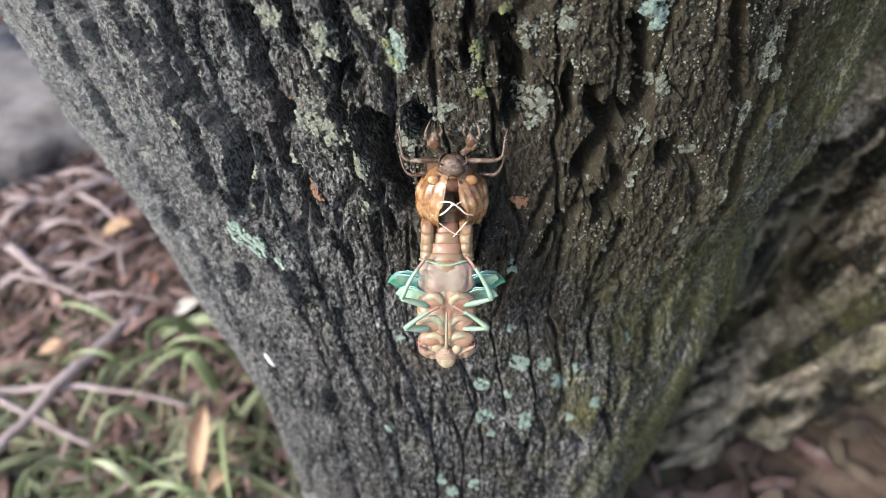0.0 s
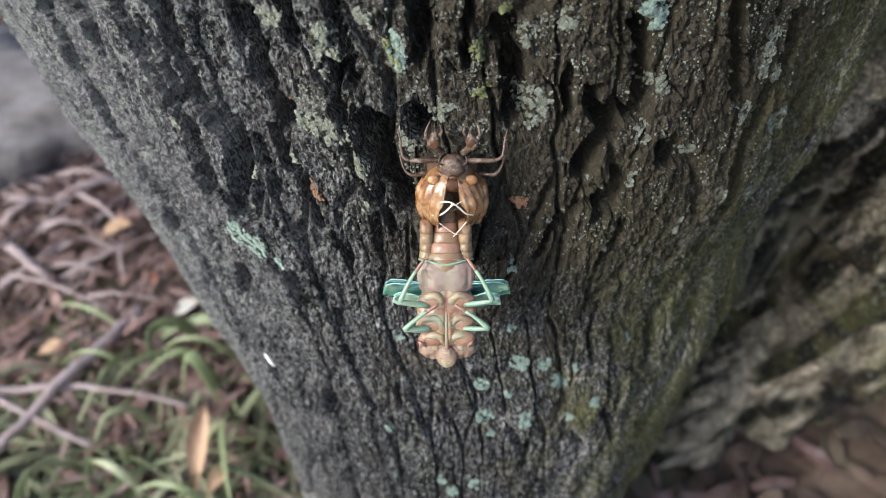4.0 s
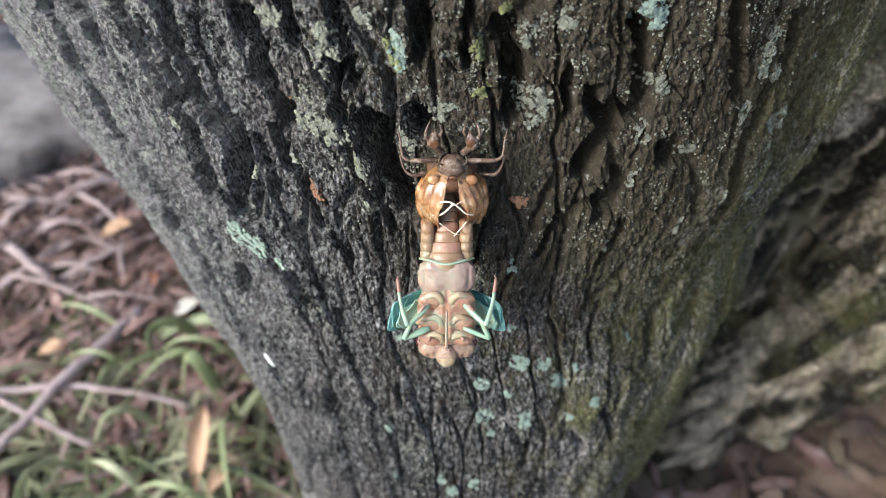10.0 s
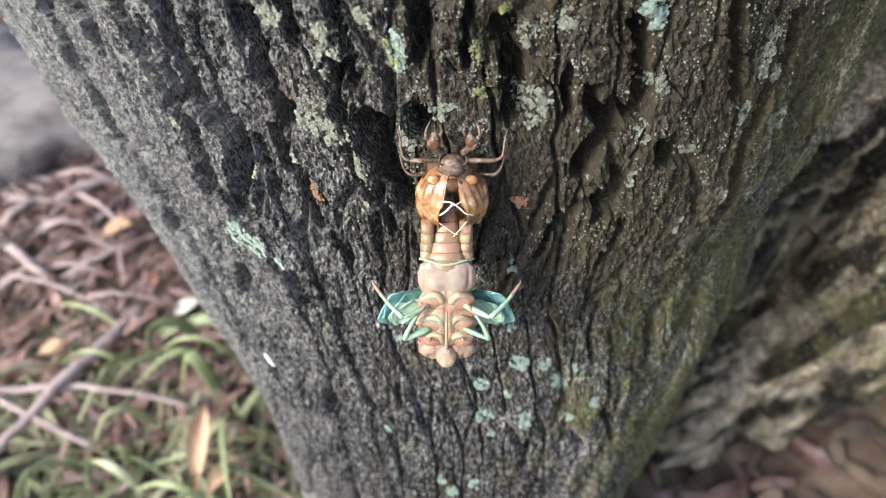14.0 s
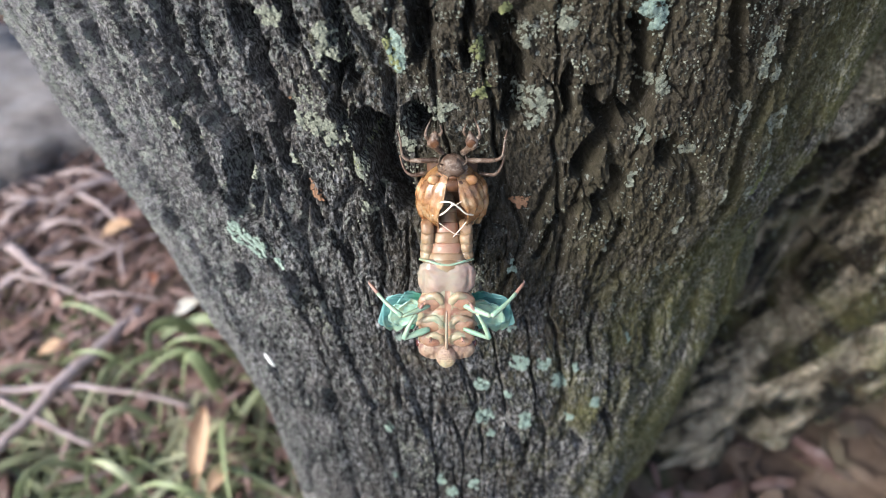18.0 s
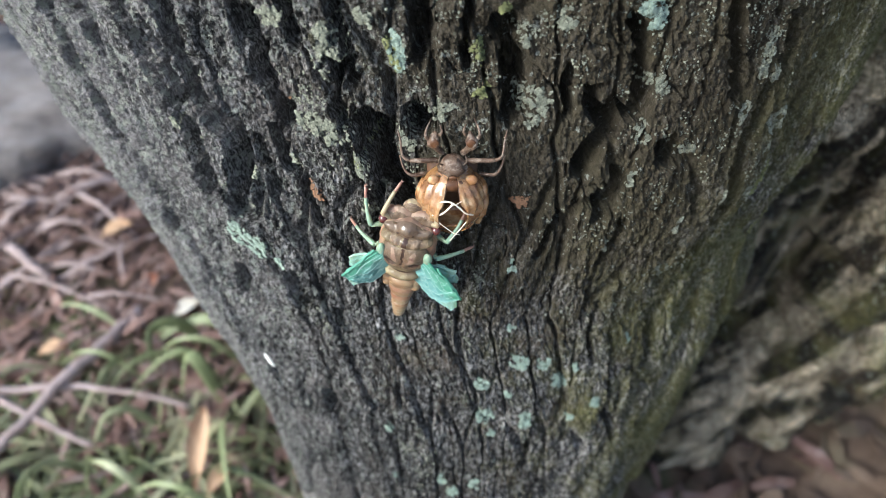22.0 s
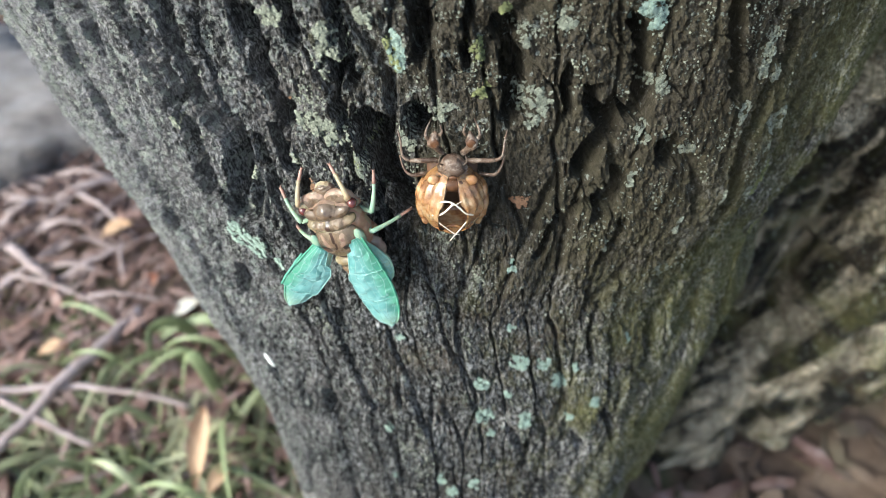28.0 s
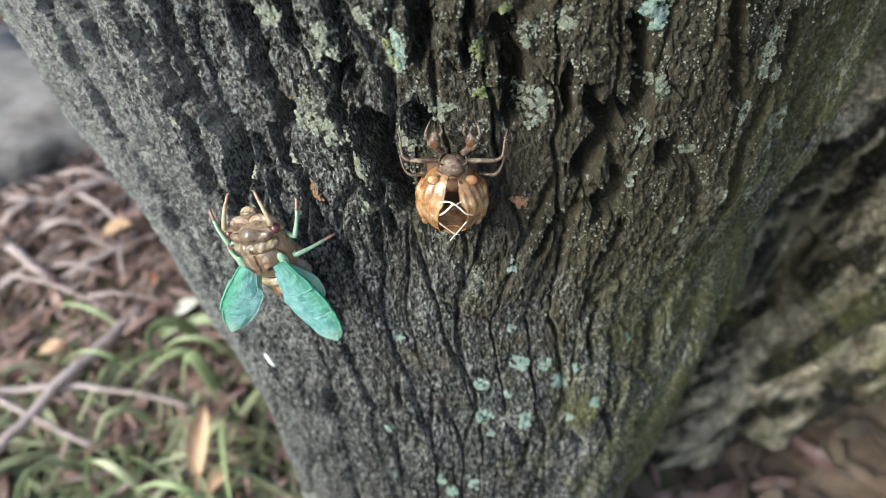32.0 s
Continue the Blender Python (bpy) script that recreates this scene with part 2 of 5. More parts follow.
INNER_BARK = surface("orange_inner_bark", [(0.16, 0.085, 0.05), (0.34, 0.19, 0.11)], 700, 0.8, 0.5)
CHALK = surface("white_fleck", [(0.6, 0.62, 0.6), (0.8, 0.8, 0.78)], 500, 0.8, 0.4)
SHELL = surface("amber_shell", [(0.13, 0.045, 0.014), (0.36, 0.17, 0.065), (0.56, 0.36, 0.19)], 330, 0.2, 1.0, 600, 0.0006, sss=0.25, sss_r=0.003, coat=0.8, spec=0.7, spots=(160, (0.40, 0.30, 0.20), 0.54, 0.74))
SHELL_DUSTY = surface("dusty_brown_shell", [(0.055, 0.027, 0.018), (0.13, 0.078, 0.052), (0.24, 0.17, 0.125)], 420, 0.4, 1.0, 900, 0.0006, coat=0.3, spots=(800, (0.36, 0.30, 0.25), 0.52, 0.68))
# brown shell inside; its dark colour also paints shade on the forelegs
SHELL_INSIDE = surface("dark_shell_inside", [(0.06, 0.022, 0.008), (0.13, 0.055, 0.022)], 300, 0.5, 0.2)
THREAD = surface("white_thread", [(0.75, 0.62, 0.48), (0.9, 0.8, 0.68)], 300, 0.5, 0.0)
PALE = surface("pale_soft_skin", [(0.36, 0.19, 0.125), (0.38, 0.29, 0.19), (0.30, 0.36, 0.24)], 300, 0.38, 0.8, 700, 0.0003, sss=0.35, sss_r=0.003, coat=0.3)
PEACH = surface("peach_skin", [(0.32, 0.145, 0.095), (0.38, 0.25, 0.165)], 200, 0.4, 0.8, 700, 0.0003, sss=0.35, sss_r=0.003, coat=0.25)
MILKY = surface("milky_plate", [(0.31, 0.20, 0.175), (0.33, 0.27, 0.21), (0.26, 0.29, 0.21)], 150, 0.25, 0.4, 500, 0.0002, sss=0.3, sss_r=0.002, coat=0.25)
ABDOMEN = surface("banded_abdomen", [(0.22, 0.115, 0.06), (0.30, 0.195, 0.115), (0.34, 0.29, 0.19)], 190, 0.28, 0.6, 800, 0.0003, sss=0.25, sss_r=0.002, coat=0.15)
BROWN = surface("brown_back", [(0.07, 0.042, 0.028), (0.15, 0.098, 0.062), (0.24, 0.17, 0.11)], 240, 0.3, 1.0, 800, 0.0005, sss=0.12, coat=0.6, spots=(420, (0.24, 0.19, 0.12), 0.60, 0.74))
OLIVE = surface("olive_collar", [(0.16, 0.115, 0.065), (0.29, 0.22, 0.12)], 300, 0.35, 1.0, 800, 0.0005, sss=0.12, coat=0.35, spots=(380, (0.36, 0.31, 0.20), 0.55, 0.66), second=(170, (0.12, 0.075, 0.05), 0.54, 0.68))
MOTTLED = surface("mottled_cheek", [(0.19, 0.115, 0.085), (0.30, 0.20, 0.145), (0.39, 0.30, 0.215)], 320, 0.45, 0.9, 800, 0.0003, sss=0.2, sss_r=0.002, coat=0.1, spots=(500, (0.17, 0.08, 0.065), 0.55, 0.67))
DARK_MARK = surface("dark_marking", [(0.025, 0.014, 0.011), (0.065, 0.034, 0.025)], 300, 0.35, 0.3, coat=0.3)
EYE_RED = surface("dark_red_eye", [(0.07, 0.014, 0.014), (0.12, 0.03, 0.028)], 300, 0.2, 0.0, coat=0.8)
LEG_GREEN = surface("mint_leg", [(0.20, 0.38, 0.29), (0.36, 0.40, 0.27)], 220, 0.35, 0.2, sss=0.3, sss_r=0.002)
LEG_CREAM = surface("cream_leg", [(0.38, 0.26, 0.16), (0.38, 0.36, 0.24)], 220, 0.35, 0.2, sss=0.3, sss_r=0.002)
LEG_PINK = surface("pink_foot", [(0.30, 0.15, 0.12), (0.38, 0.24, 0.19)], 300, 0.45, 0.2, sss=0.2)


def wing_material():
    """Teal skin that turns green along the leading edge and pale at the tip; light shines through."""
    m = bpy.data.materials.new("teal_wing_skin")
    m.use_nodes = True
    nt = m.node_tree
    b = nt.nodes["Principled BSDF"]
    sep = nt.nodes.new("ShaderNodeSeparateXYZ")
    nt.links.new(nt.nodes.new("ShaderNodeTexCoord").outputs["Object"], sep.inputs[0])
    side = nt.nodes.new("ShaderNodeMath")
    side.operation = "ABSOLUTE"
    nt.links.new(sep.outputs["X"], side.inputs[0])
    wide = nt.nodes.new("ShaderNodeMath")
    wide.operation = "MULTIPLY"
    nt.links.new(side.outputs[0], wide.inputs[0])
    wide.inputs[1].default_value = 100.0
    skin = ramp(nt, tex(nt, "Noise", 260, 5), [(0.35, (0.18, 0.46, 0.45)), (0.65, (0.37, 0.65, 0.64))])
    col = mix_rgb(nt, ramp(nt, wide.outputs[0], [(0.05, 0.65), (0.28, 0.0)]), skin, (0.12, 0.48, 0.26))
    far = nt.nodes.new("ShaderNodeMath")
    far.operation = "MULTIPLY"
    nt.links.new(sep.outputs["Y"], far.inputs[0])
    far.inputs[1].default_value = 40.0
    col = mix_rgb(nt, ramp(nt, far.outputs[0], [(0.84, 0.0), (0.99, 0.7)]), col, (0.48, 0.58, 0.38))
    nt.links.new(col, b.inputs["Base Color"])
    b.inputs["Roughness"].default_value = 0.38
    n = nt.nodes.new("ShaderNodeBump")
    n.inputs["Strength"].default_value, n.inputs["Distance"].default_value = 0.7, 0.0003
    nt.links.new(tex(nt, "Noise", 420, 5), n.inputs["Height"])
    nt.links.new(n.outputs[0], b.inputs["Normal"])
    thin = nt.nodes.new("ShaderNodeBsdfTranslucent")
    nt.links.new(col, thin.inputs["Color"])
    both = nt.nodes.new("ShaderNodeMixShader")
    both.inputs[0].default_value = 0.45
    nt.links.new(b.outputs[0], both.inputs[1])
    nt.links.new(thin.outputs[0], both.inputs[2])
    nt.links.new(both.outputs[0], nt.nodes["Material Output"].inputs["Surface"])
    return m


WING = wing_material()
WING_VEIN = surface("pale_wing_vein", [(0.34, 0.62, 0.58), (0.46, 0.70, 0.67)], 300, 0.4, 0.0)
WING_TIP = surface("pale_wing_tip", [(0.28, 0.54, 0.46), (0.48, 0.60, 0.40)], 250, 0.35, 0.3, sss=0.3, sss_r=0.002)
SOIL = surface("soil", [(0.06, 0.04, 0.03), (0.14, 0.095, 0.07), (0.22, 0.16, 0.12)], 30, 0.95, 0.8, 260, 0.002, second=(9, (0.08, 0.09, 0.04), 0.5, 0.7))
LITTER = surface("dry_litter", [(0.10, 0.05, 0.042), (0.26, 0.155, 0.13), (0.46, 0.35, 0.33)], 60, 0.85, 0.5, island=0.6)
TWIG = surface("weathered_twig", [(0.26, 0.19, 0.18), (0.50, 0.40, 0.40)], 60, 0.8, 0.6, 300, 0.0006, island=0.3)
GRASS = surface("grass_blade", [(0.11, 0.14, 0.055), (0.24, 0.26, 0.13), (0.50, 0.46, 0.31)], 14, 0.55, 0.2, island=0.65)
LEAF_GREEN = surface("broad_green_leaf", [(0.075, 0.095, 0.035), (0.20, 0.235, 0.115), (0.44, 0.45, 0.30)], 9, 0.5, 0.3, 300, 0.0005)
LEAF_TAN = surface("dry_tan_leaf", [(0.45, 0.28, 0.17), (0.6, 0.42, 0.28)], 50, 0.7, 0.4, 300, 0.0005)
LEAF_PALE = surface("pale_dead_leaf", [(0.6, 0.55, 0.48), (0.75, 0.72, 0.66)], 60, 0.7, 0.4, 300, 0.0005)
LEAF_RUST = surface("rust_leaf", [(0.40, 0.16, 0.09), (0.55, 0.26, 0.17)], 50, 0.7, 0.4, 300, 0.0005)
STONE = surface("grey_stone", [(0.09, 0.075, 0.072), (0.25, 0.225, 0.225), (0.42, 0.39, 0.40)], 26, 0.85, 1.0, 120, 0.006, stretch=(0.5, 1, 2.2), second=(14, (0.16, 0.13, 0.12), 0.56, 0.68))

# ---- the tree: a leaning trunk, with a side stem from the same root ----
# half width and middle of the trunk in mm, at heights along the bark
GIRTH_H = np.array([-330, -130, -90, -55, -25, 5, 35, 65, 95, 125, 2700.0])
GIRTH_R = np.array([74, 73.2, 82.9, 97.7, 104.1, 125.5, 135.7, 146.0, 156.6, 160.0, 128.0])
GIRTH_C = np.array([8, 7.9, 8.3, 7.3, 2.4, 2.1, -0.6, -3.4, -6.2, -8.9, -110.0])


def along(h, v):
    """A smooth curve through the values v at the heights GIRTH_H."""
    h = np.clip(h, GIRTH_H[0], GIRTH_H[-1])
    i = np.clip(np.searchsorted(GIRTH_H, h, side="right") - 1, 0, len(GIRTH_H) - 2)
    m, w = np.gradient(v, GIRTH_H), GIRTH_H[i + 1] - GIRTH_H[i]
    t = (h - GIRTH_H[i]) / w
    return (2 * t ** 3 - 3 * t ** 2 + 1) * v[i] + (t ** 3 - 2 * t ** 2 + t) * w * m[i] + (-2 * t ** 3 + 3 * t ** 2) * v[i + 1] + (t ** 3 - t ** 2) * w * m[i + 1]


def trunk_radius(h):
    return along(h, GIRTH_R)


def trunk_centre(h):
    return along(h, GIRTH_C)


FURROWS = []


def furrow(width, depth, *points):
    FURROWS.append((width, depth, points))


# width and depth in mm, then (degrees round the trunk, mm up the bark)
furrow(2.6, 3.2, (-35.2, 42.5), (-35.0, 38.0), (-35.5, 32.0), (-35.5, 28.0), (-35.5, 22.5), (-35.8, 14.5), (-36.2, 10.0), (-35.8, 5.5), (-36.0, -3.5), (-36.8, -9.5), (-39.2, -17.0))
furrow(3.1, 3.4, (-25.8, 47.0), (-26.0, 42.0), (-25.5, 37.0), (-25.5, 32.5), (-25.0, 28.0), (-24.5, 24.5), (-24.2, 17.5), (-24.5, 11.5), (-26.5, 2.5))
furrow(3.9, 4.6, (-21.0, 49.0), (-21.0, 44.0), (-21.5, 38.0), (-21.0, 33.5), (-21.0, 29.0), (-20.0, 25.5))
furrow(3.4, 4.0, (-19.5, 25.0), (-19.2, 18.0), (-20.2, 12.0), (-21.0, 6.0), (-21.2, 1.0))
furrow(2.0, 2.4, (-23.8, 23.0), (-24.0, 17.0), (-23.8, 13.0))
furrow(3.6, 4.6, (-14.2, 48.0), (-14.0, 43.0), (-14.2, 37.5), (-14.2, 33.5), (-13.2, 30.5), (-13.5, 26.5))
furrow(2.0, 3.0, (-14.8, 25.0), (-14.8, 19.0), (-14.8, 14.5), (-14.0, 11.0), (-14.0, 5.0), (-14.0, -0.5))
furrow(2.1, 2.4, (-23.0, 6.5), (-23.2, 0.0))
furrow(1.6, 2.4, (-10.2, 52.0), (-10.2, 47.5), (-10.5, 43.5))
furrow(2.0, 3.0, (-6.8, 52.0), (-6.8, 47.0), (-6.2, 43.0), (-6.5, 37.5))
furrow(2.0, 3.0, (-7.5, 42.0), (-7.8, 36.5), (-8.0, 31.5), (-7.2, 28.0), (-6.5, 26.0))
furrow(5.6, 6.5, (-5.8, 29.0), (-5.8, 22.5), (-5.2, 17.0), (-4.8, 13.0), (-3.5, 9.0))
furrow(3.0, 3.5, (-0.5, 52.5), (-1.0, 46.5), (-1.5, 41.5))
furrow(4.0, 5.0, (-1.8, 31.5), (-1.8, 28.0))
furrow(1.6, 2.4, (2.5, 52.5), (2.2, 46.5), (2.2, 41.5))
furrow(3.0, 3.6, (5.0, 48.5), (5.5, 43.5), (5.8, 36.5), (5.5, 31.0))
furrow(2.0, 2.6, (9.8, 38.5), (10.2, 31.0))
furrow(3.0, 3.8, (11.8, 35.5), (12.0, 32.0), (13.0, 29.5))
furrow(2.6, 4.0, (14.8, 47.5), (15.8, 42.0), (16.2, 36.5), (16.5, 31.5), (16.0, 28.0))
furrow(3.5, 4.2, (14.0, 30.0), (14.0, 25.5), (12.2, 22.0), (11.8, 17.0))
furrow(3.5, 4.6, (19.5, 20.5), (20.2, 16.5))
furrow(3.0, 3.8, (15.5, 14.5), (15.0, 10.0), (14.0, 5.0))
furrow(2.2, 3.0, (15.5, 11.5), (12.8, 10.0), (11.2, 8.0))
furrow(2.2, 3.2, (10.2, 6.0), (9.5, 0.5), (9.0, -4.0))
furrow(2.0, 3.0, (17.0, 2.0), (17.0, -4.0), (16.5, -8.5))
furrow(4.3, 5.0, (29.8, 7.5), (30.5, 2.0), (31.2, -7.0), (33.8, -21.5), (29.8, -34.5), (29.8, -51.0))
furrow(3.5, 4.0, (44.5, -45.0), (45.0, -62.5), (47.2, -73.5))
furrow(2.6, 3.0, (-31.8, 44.5), (-31.2, 38.0), (-31.5, 32.5))
furrow(1.8, 3.0, (-17.0, 22.0), (-17.0, 15.0), (-17.0, 8.5))
furrow(1.8, 2.8, (-7.8, 15.5), (-6.5, 7.0), (-5.8, 1.5))
furrow(2.4, 2.8, (-24.0, 43.5), (-23.5, 36.0), (-23.2, 28.0))
furrow(2.6, 3.0, (-29.2, -19.5), (-31.2, -28.0))
furrow(1.8, 2.8, (-12.5, -2.0), (-11.8, -11.5))
furrow(2.2, 3.2, (22.8, 48.5), (23.8, 41.5), (25.2, 35.0), (26.2, 28.5))
furrow(3.5, 3.6, (31.0, 41.5), (31.8, 35.5), (31.8, 31.5))
furrow(2.7, 3.0, (39.0, 33.5), (39.8, 28.0), (38.2, 22.0), (36.5, 18.0))
furrow(4.1, 4.2, (30.5, 25.5), (30.0, 18.5), (29.2, 13.5), (29.8, 7.5))
furrow(3.4, 3.4, (39.0, 13.5), (38.2, 7.0), (40.5, -2.0))
furrow(2.6, 2.8, (-27.8, -18.5), (-30.5, -27.5))
furrow(3.3, 3.2, (-20.2, -13.5), (-19.8, -16.5), (-19.0, -22.5))
furrow(2.0, 2.8, (-16.0, -25.5), (-15.5, -31.0))
furrow(2.0, 2.8, (-11.0, -49.5), (-11.0, -56.0))
furrow(2.6, 2.8, (-24.8, -60.0), (-24.8, -67.0))
furrow(2.2, 3.0, (-14.5, -69.5), (-14.2, -77.0), (-14.8, -93.5))
furrow(2.6, 2.8, (-36.0, -95.0), (-36.0, -106.0))
furrow(2.2, 3.0, (19.5, -23.5), (18.5, -32.0), (19.2, -43.0))
furrow(2.0, 2.8, (22.5, -56.0), (23.0, -65.5), (29.2, -83.0))
furrow(2.0, 2.8, (10.0, -70.0), (10.0, -83.0))


def bark_relief(u, h, seed, plate=1.0):
    """Height of the bark in mm over arc length u and height h, both in mm."""
    wu = u + 4.0 * fbm(u / 16, h / 30, seed, 3) + 1.2 * fbm(u / 3.4, h / 6, seed + 5, 3)
    wh = h + 7.0 * fbm(u / 10, h / 18, seed + 9, 3)
    where = smooth(-0.22, 0.22, fbm(u / 30, h / 40, seed + 2, 2))
    f1, f2, val = worley(wu / (9.5 * plate), wh / (60 * plate), seed)
    big = smooth(0.0, 0.13, f2 - f1) * (1.6 + 1.5 * val) * plate
    g1, g2, val2 = worley(wu / (3.2 * plate), wh / (11 * plate), seed + 3)
    small = (smooth(0.0, 0.12, g2 - g1) * (0.2 + 0.6 * val2)) * (0.2 + 0.8 * where)
    k1, k2, val3 = worley(wu / 1.3, wh / 3.0, seed + 41)
    flaky = 0.42 * (val3 - 0.35) * smooth(0.0, 0.10, k2 - k1)
    strip = 0.7 * np.abs(fbm(wu / 1.5, wh / 14, seed + 13, 3))
    crack = -1.5 * smooth(0.035, 0.0, np.abs(fbm(wu / 6, wh / 26, seed + 17, 3)))
    rough = 0.85 * fbm(u / 0.8, h / 1.3, seed + 21, 4, 0.75) + 3.4 * fbm(u / 17, h / 60, seed + 29, 2)
    return big + small + flaky + strip + crack + rough


def furrow_relief(degs, hs):
    """Depth of the furrows in mm on a grid of degrees and heights."""
    low = np.zeros((len(degs), len(hs)))
    k = 2.1  # mm per degree
    for width, depth, pts in FURROWS:
        da, ha = [p[0] for p in pts], [p[1] for p in pts]
        i0, i1 = np.searchsorted(degs, (min(da) - 0.8 * width, max(da) + 0.8 * width))
        j0, j1 = np.searchsorted(hs, (min(ha) - 1.5 * width, max(ha) + 1.5 * width))
        deg, h = np.meshgrid(degs[i0:i1], hs[j0:j1], indexing="ij")
        best = np.full(deg.shape, 99.0)
        for (a, ya), (b, yb) in zip(pts[:-1], pts[1:]):
            dx, dy = (b - a) * k, yb - ya
            t = np.clip(((deg - a) * k * dx + (h - ya) * dy) / (dx * dx + dy * dy), 0, 1)
            best = np.minimum(best, np.hypot((deg - a) * k - t * dx, h - ya - t * dy))
        best = best + 1.5 * fbm(deg / 1.0, h / 4, 77, 4, 0.6) + 0.8 * fbm(deg / 3, h / 9, 79, 2)
        low[i0:i1, j0:j1] = np.maximum(low[i0:i1, j0:j1], 2.6 * depth * smooth(width * 0.74, width * 0.36, best))
    return low


def grid_faces(nu, nv, closed=False):
    i, j = np.meshgrid(np.arange(nu - 1), np.arange(nv - 1), indexing="ij")
    a = (i * nv + j).ravel()
    return np.stack([a, a + 1, a + nv + 1, a + nv], 1)


def trunk_point(deg, h, lift=0.0):
    """A place on the undisturbed trunk, lift mm out of it, and the way out there."""
    r, c, a = float(trunk_radius(np.float64(h))), trunk_centre(h), radians(deg)
    out = BARK_X * math.sin(a) + BARK_N * math.cos(a)
    return bark_point(c + (r + lift) * math.sin(a), h, (r + lift) * math.cos(a) - r), out


tree = tagged(new("tree"), "leaning rough grey-brown tree trunk with furrowed lichen-covered bark", "tree")
degs = np.concatenate([np.arange(-180, -64, 3.0), np.arange(-64, 68, 0.125), np.arange(68, 181, 3.0)])
hs = np.concatenate([np.arange(-325, -132, 6.0), np.arange(-132, 62, 0.27), np.arange(62, 220, 8.0), np.arange(240, 2600, 90.0)])
DEG, HH = np.meshgrid(degs, hs, indexing="ij")
RAD = trunk_radius(HH)
edge_fade = smooth(66, 60, np.abs(DEG)) * smooth(-132, -127, HH) * smooth(62, 58, HH)
RELIEF = bark_relief(np.radians(DEG) * 125, HH, 3) - 4.4
CUT = furrow_relief(degs, hs)
RELIEF = np.where(CUT > 0.05, np.minimum(RELIEF, RELIEF * 0.6 + 0.3), RELIEF) - CUT
RELIEF = RELIEF * edge_fade - 2.0 * (1 - edge_fade)
ang = np.radians(DEG)
closed = np.where(HH >= hs[-1], 0.01, 1.0)  # the top is closed
px = trunk_centre(HH) + (RAD + RELIEF) * closed * np.sin(ang)
pn = (RAD + RELIEF) * closed * np.cos(ang) - RAD
pts = np.array(BARK_O) + MM * (px[..., None] * np.array(BARK_X) + HH[..., None] * np.array(BARK_T) + pn[..., None] * np.array(BARK_N))


def big_mesh(name, pts, faces, mat, parent, shade=True):
    me = bpy.data.meshes.new(name)
    me.vertices.add(len(pts))
    me.vertices.foreach_set("co", pts.astype(np.float32).ravel())
    me.loops.add(faces.size)
    me.loops.foreach_set("vertex_index", faces.astype(np.int32).ravel())
    me.polygons.add(len(faces))
    me.polygons.foreach_set("loop_start", np.arange(0, faces.size, faces.shape[1], dtype=np.int32))
    me.polygons.foreach_set("use_smooth", np.full(len(faces), shade))
    me.materials.append(mat)
    me.update(calc_edges=True)
    ob = new(name, me)
    ob.parent = parent
    return ob


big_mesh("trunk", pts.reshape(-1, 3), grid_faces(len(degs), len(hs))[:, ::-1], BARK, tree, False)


def stem(name, a, b, ra, rb, mat, parent, seed, nu=260, nv=300, plate=2.2, lift=2.5):
    """A straight bark-covered stem from a to b."""
    a, b = Vector(a), Vector(b)
    axis = (b - a).normalized()
    s = axis.orthogonal().normalized()
    o = axis.cross(s)
    th, hh = np.meshgrid(np.linspace(0, 2 * np.pi, nu), np.linspace(0, (b - a).length * 1000, nv), indexing="ij")
    r = ra + (rb - ra) * hh / hh.max()
    rel = bark_relief(th * ra, hh, seed, plate) * lift * 0.5
    rel = rel + 32 * np.abs(np.sin(th * 6 + hh / 170 + fbm(th * 2, hh / 60, 4) * 2)) + 10 * np.abs(np.sin(th * 15 - hh / 90 + fbm(th * 4, hh / 40, 8) * 3))
    seam = smooth(0.0, 0.12, th) * smooth(2 * np.pi, 2 * np.pi - 0.12, th)
    r = (r + rel * seam) * MM
    r[:, -1] *= 0.02
    p = np.array(a) + hh[..., None] * MM * np.array(axis) + (r * np.cos(th))[..., None] * np.array(s) + (r * np.sin(th))[..., None] * np.array(o)
    return big_mesh(name, p.reshape(-1, 3), grid_faces(nu, nv), mat, parent)


stem("side_stem", (0.115, 0.225, -0.04), (0.82, 0.09, 1.58), 88, 70, BARK_DARK, tree, 41, nv=900)

# ---- lichen on the bark ----



def bark_height(deg, h):
    i = int(np.clip(np.searchsorted(degs, deg), 0, len(degs) - 1))
    j = int(np.clip(np.searchsorted(hs, h), 0, len(hs) - 1))
    return float(RELIEF[i, j])


def flake(shape, deg, h, size, rng, lift=0.15, mat=0):
    """One small crumpled lobe of lichen lying on the bark."""
    p, out = trunk_point(deg, h, bark_height(deg, h) + lift)
    side = out.cross(BARK_T).normalized()
    upw = side.cross(out)
    tip = Vector((rng.uniform(-1, 1), rng.uniform(-1, 1))) * 0.22
    k = rng.randint(7, 9)
    ring = []
    spin = rng.uniform(0, 6.3)
    for j in range(k):
        a = spin + 2 * math.pi * j / k
        r = size * rng.uniform(0.35, 1.35)
        x, y = math.cos(a) * r, math.sin(a) * r
        z = (tip.x * x + tip.y * y) + rng.uniform(-0.16, 0.2) * size
        ring.append(p + (side * x + upw * y + out * z) * MM)
    mid = p + out * rng.uniform(-0.05, 0.22) * size * MM
    low = p - out * 0.5 * MM
    vs = [tuple(q / MM) for q in ring] + [tuple(mid / MM), tuple(low / MM)]
    fs = [(j, (j + 1) % k, k) for j in range(k)] + [((j + 1) % k, j, k + 1) for j in range(k)]
    shape.add(vs, fs, mat)


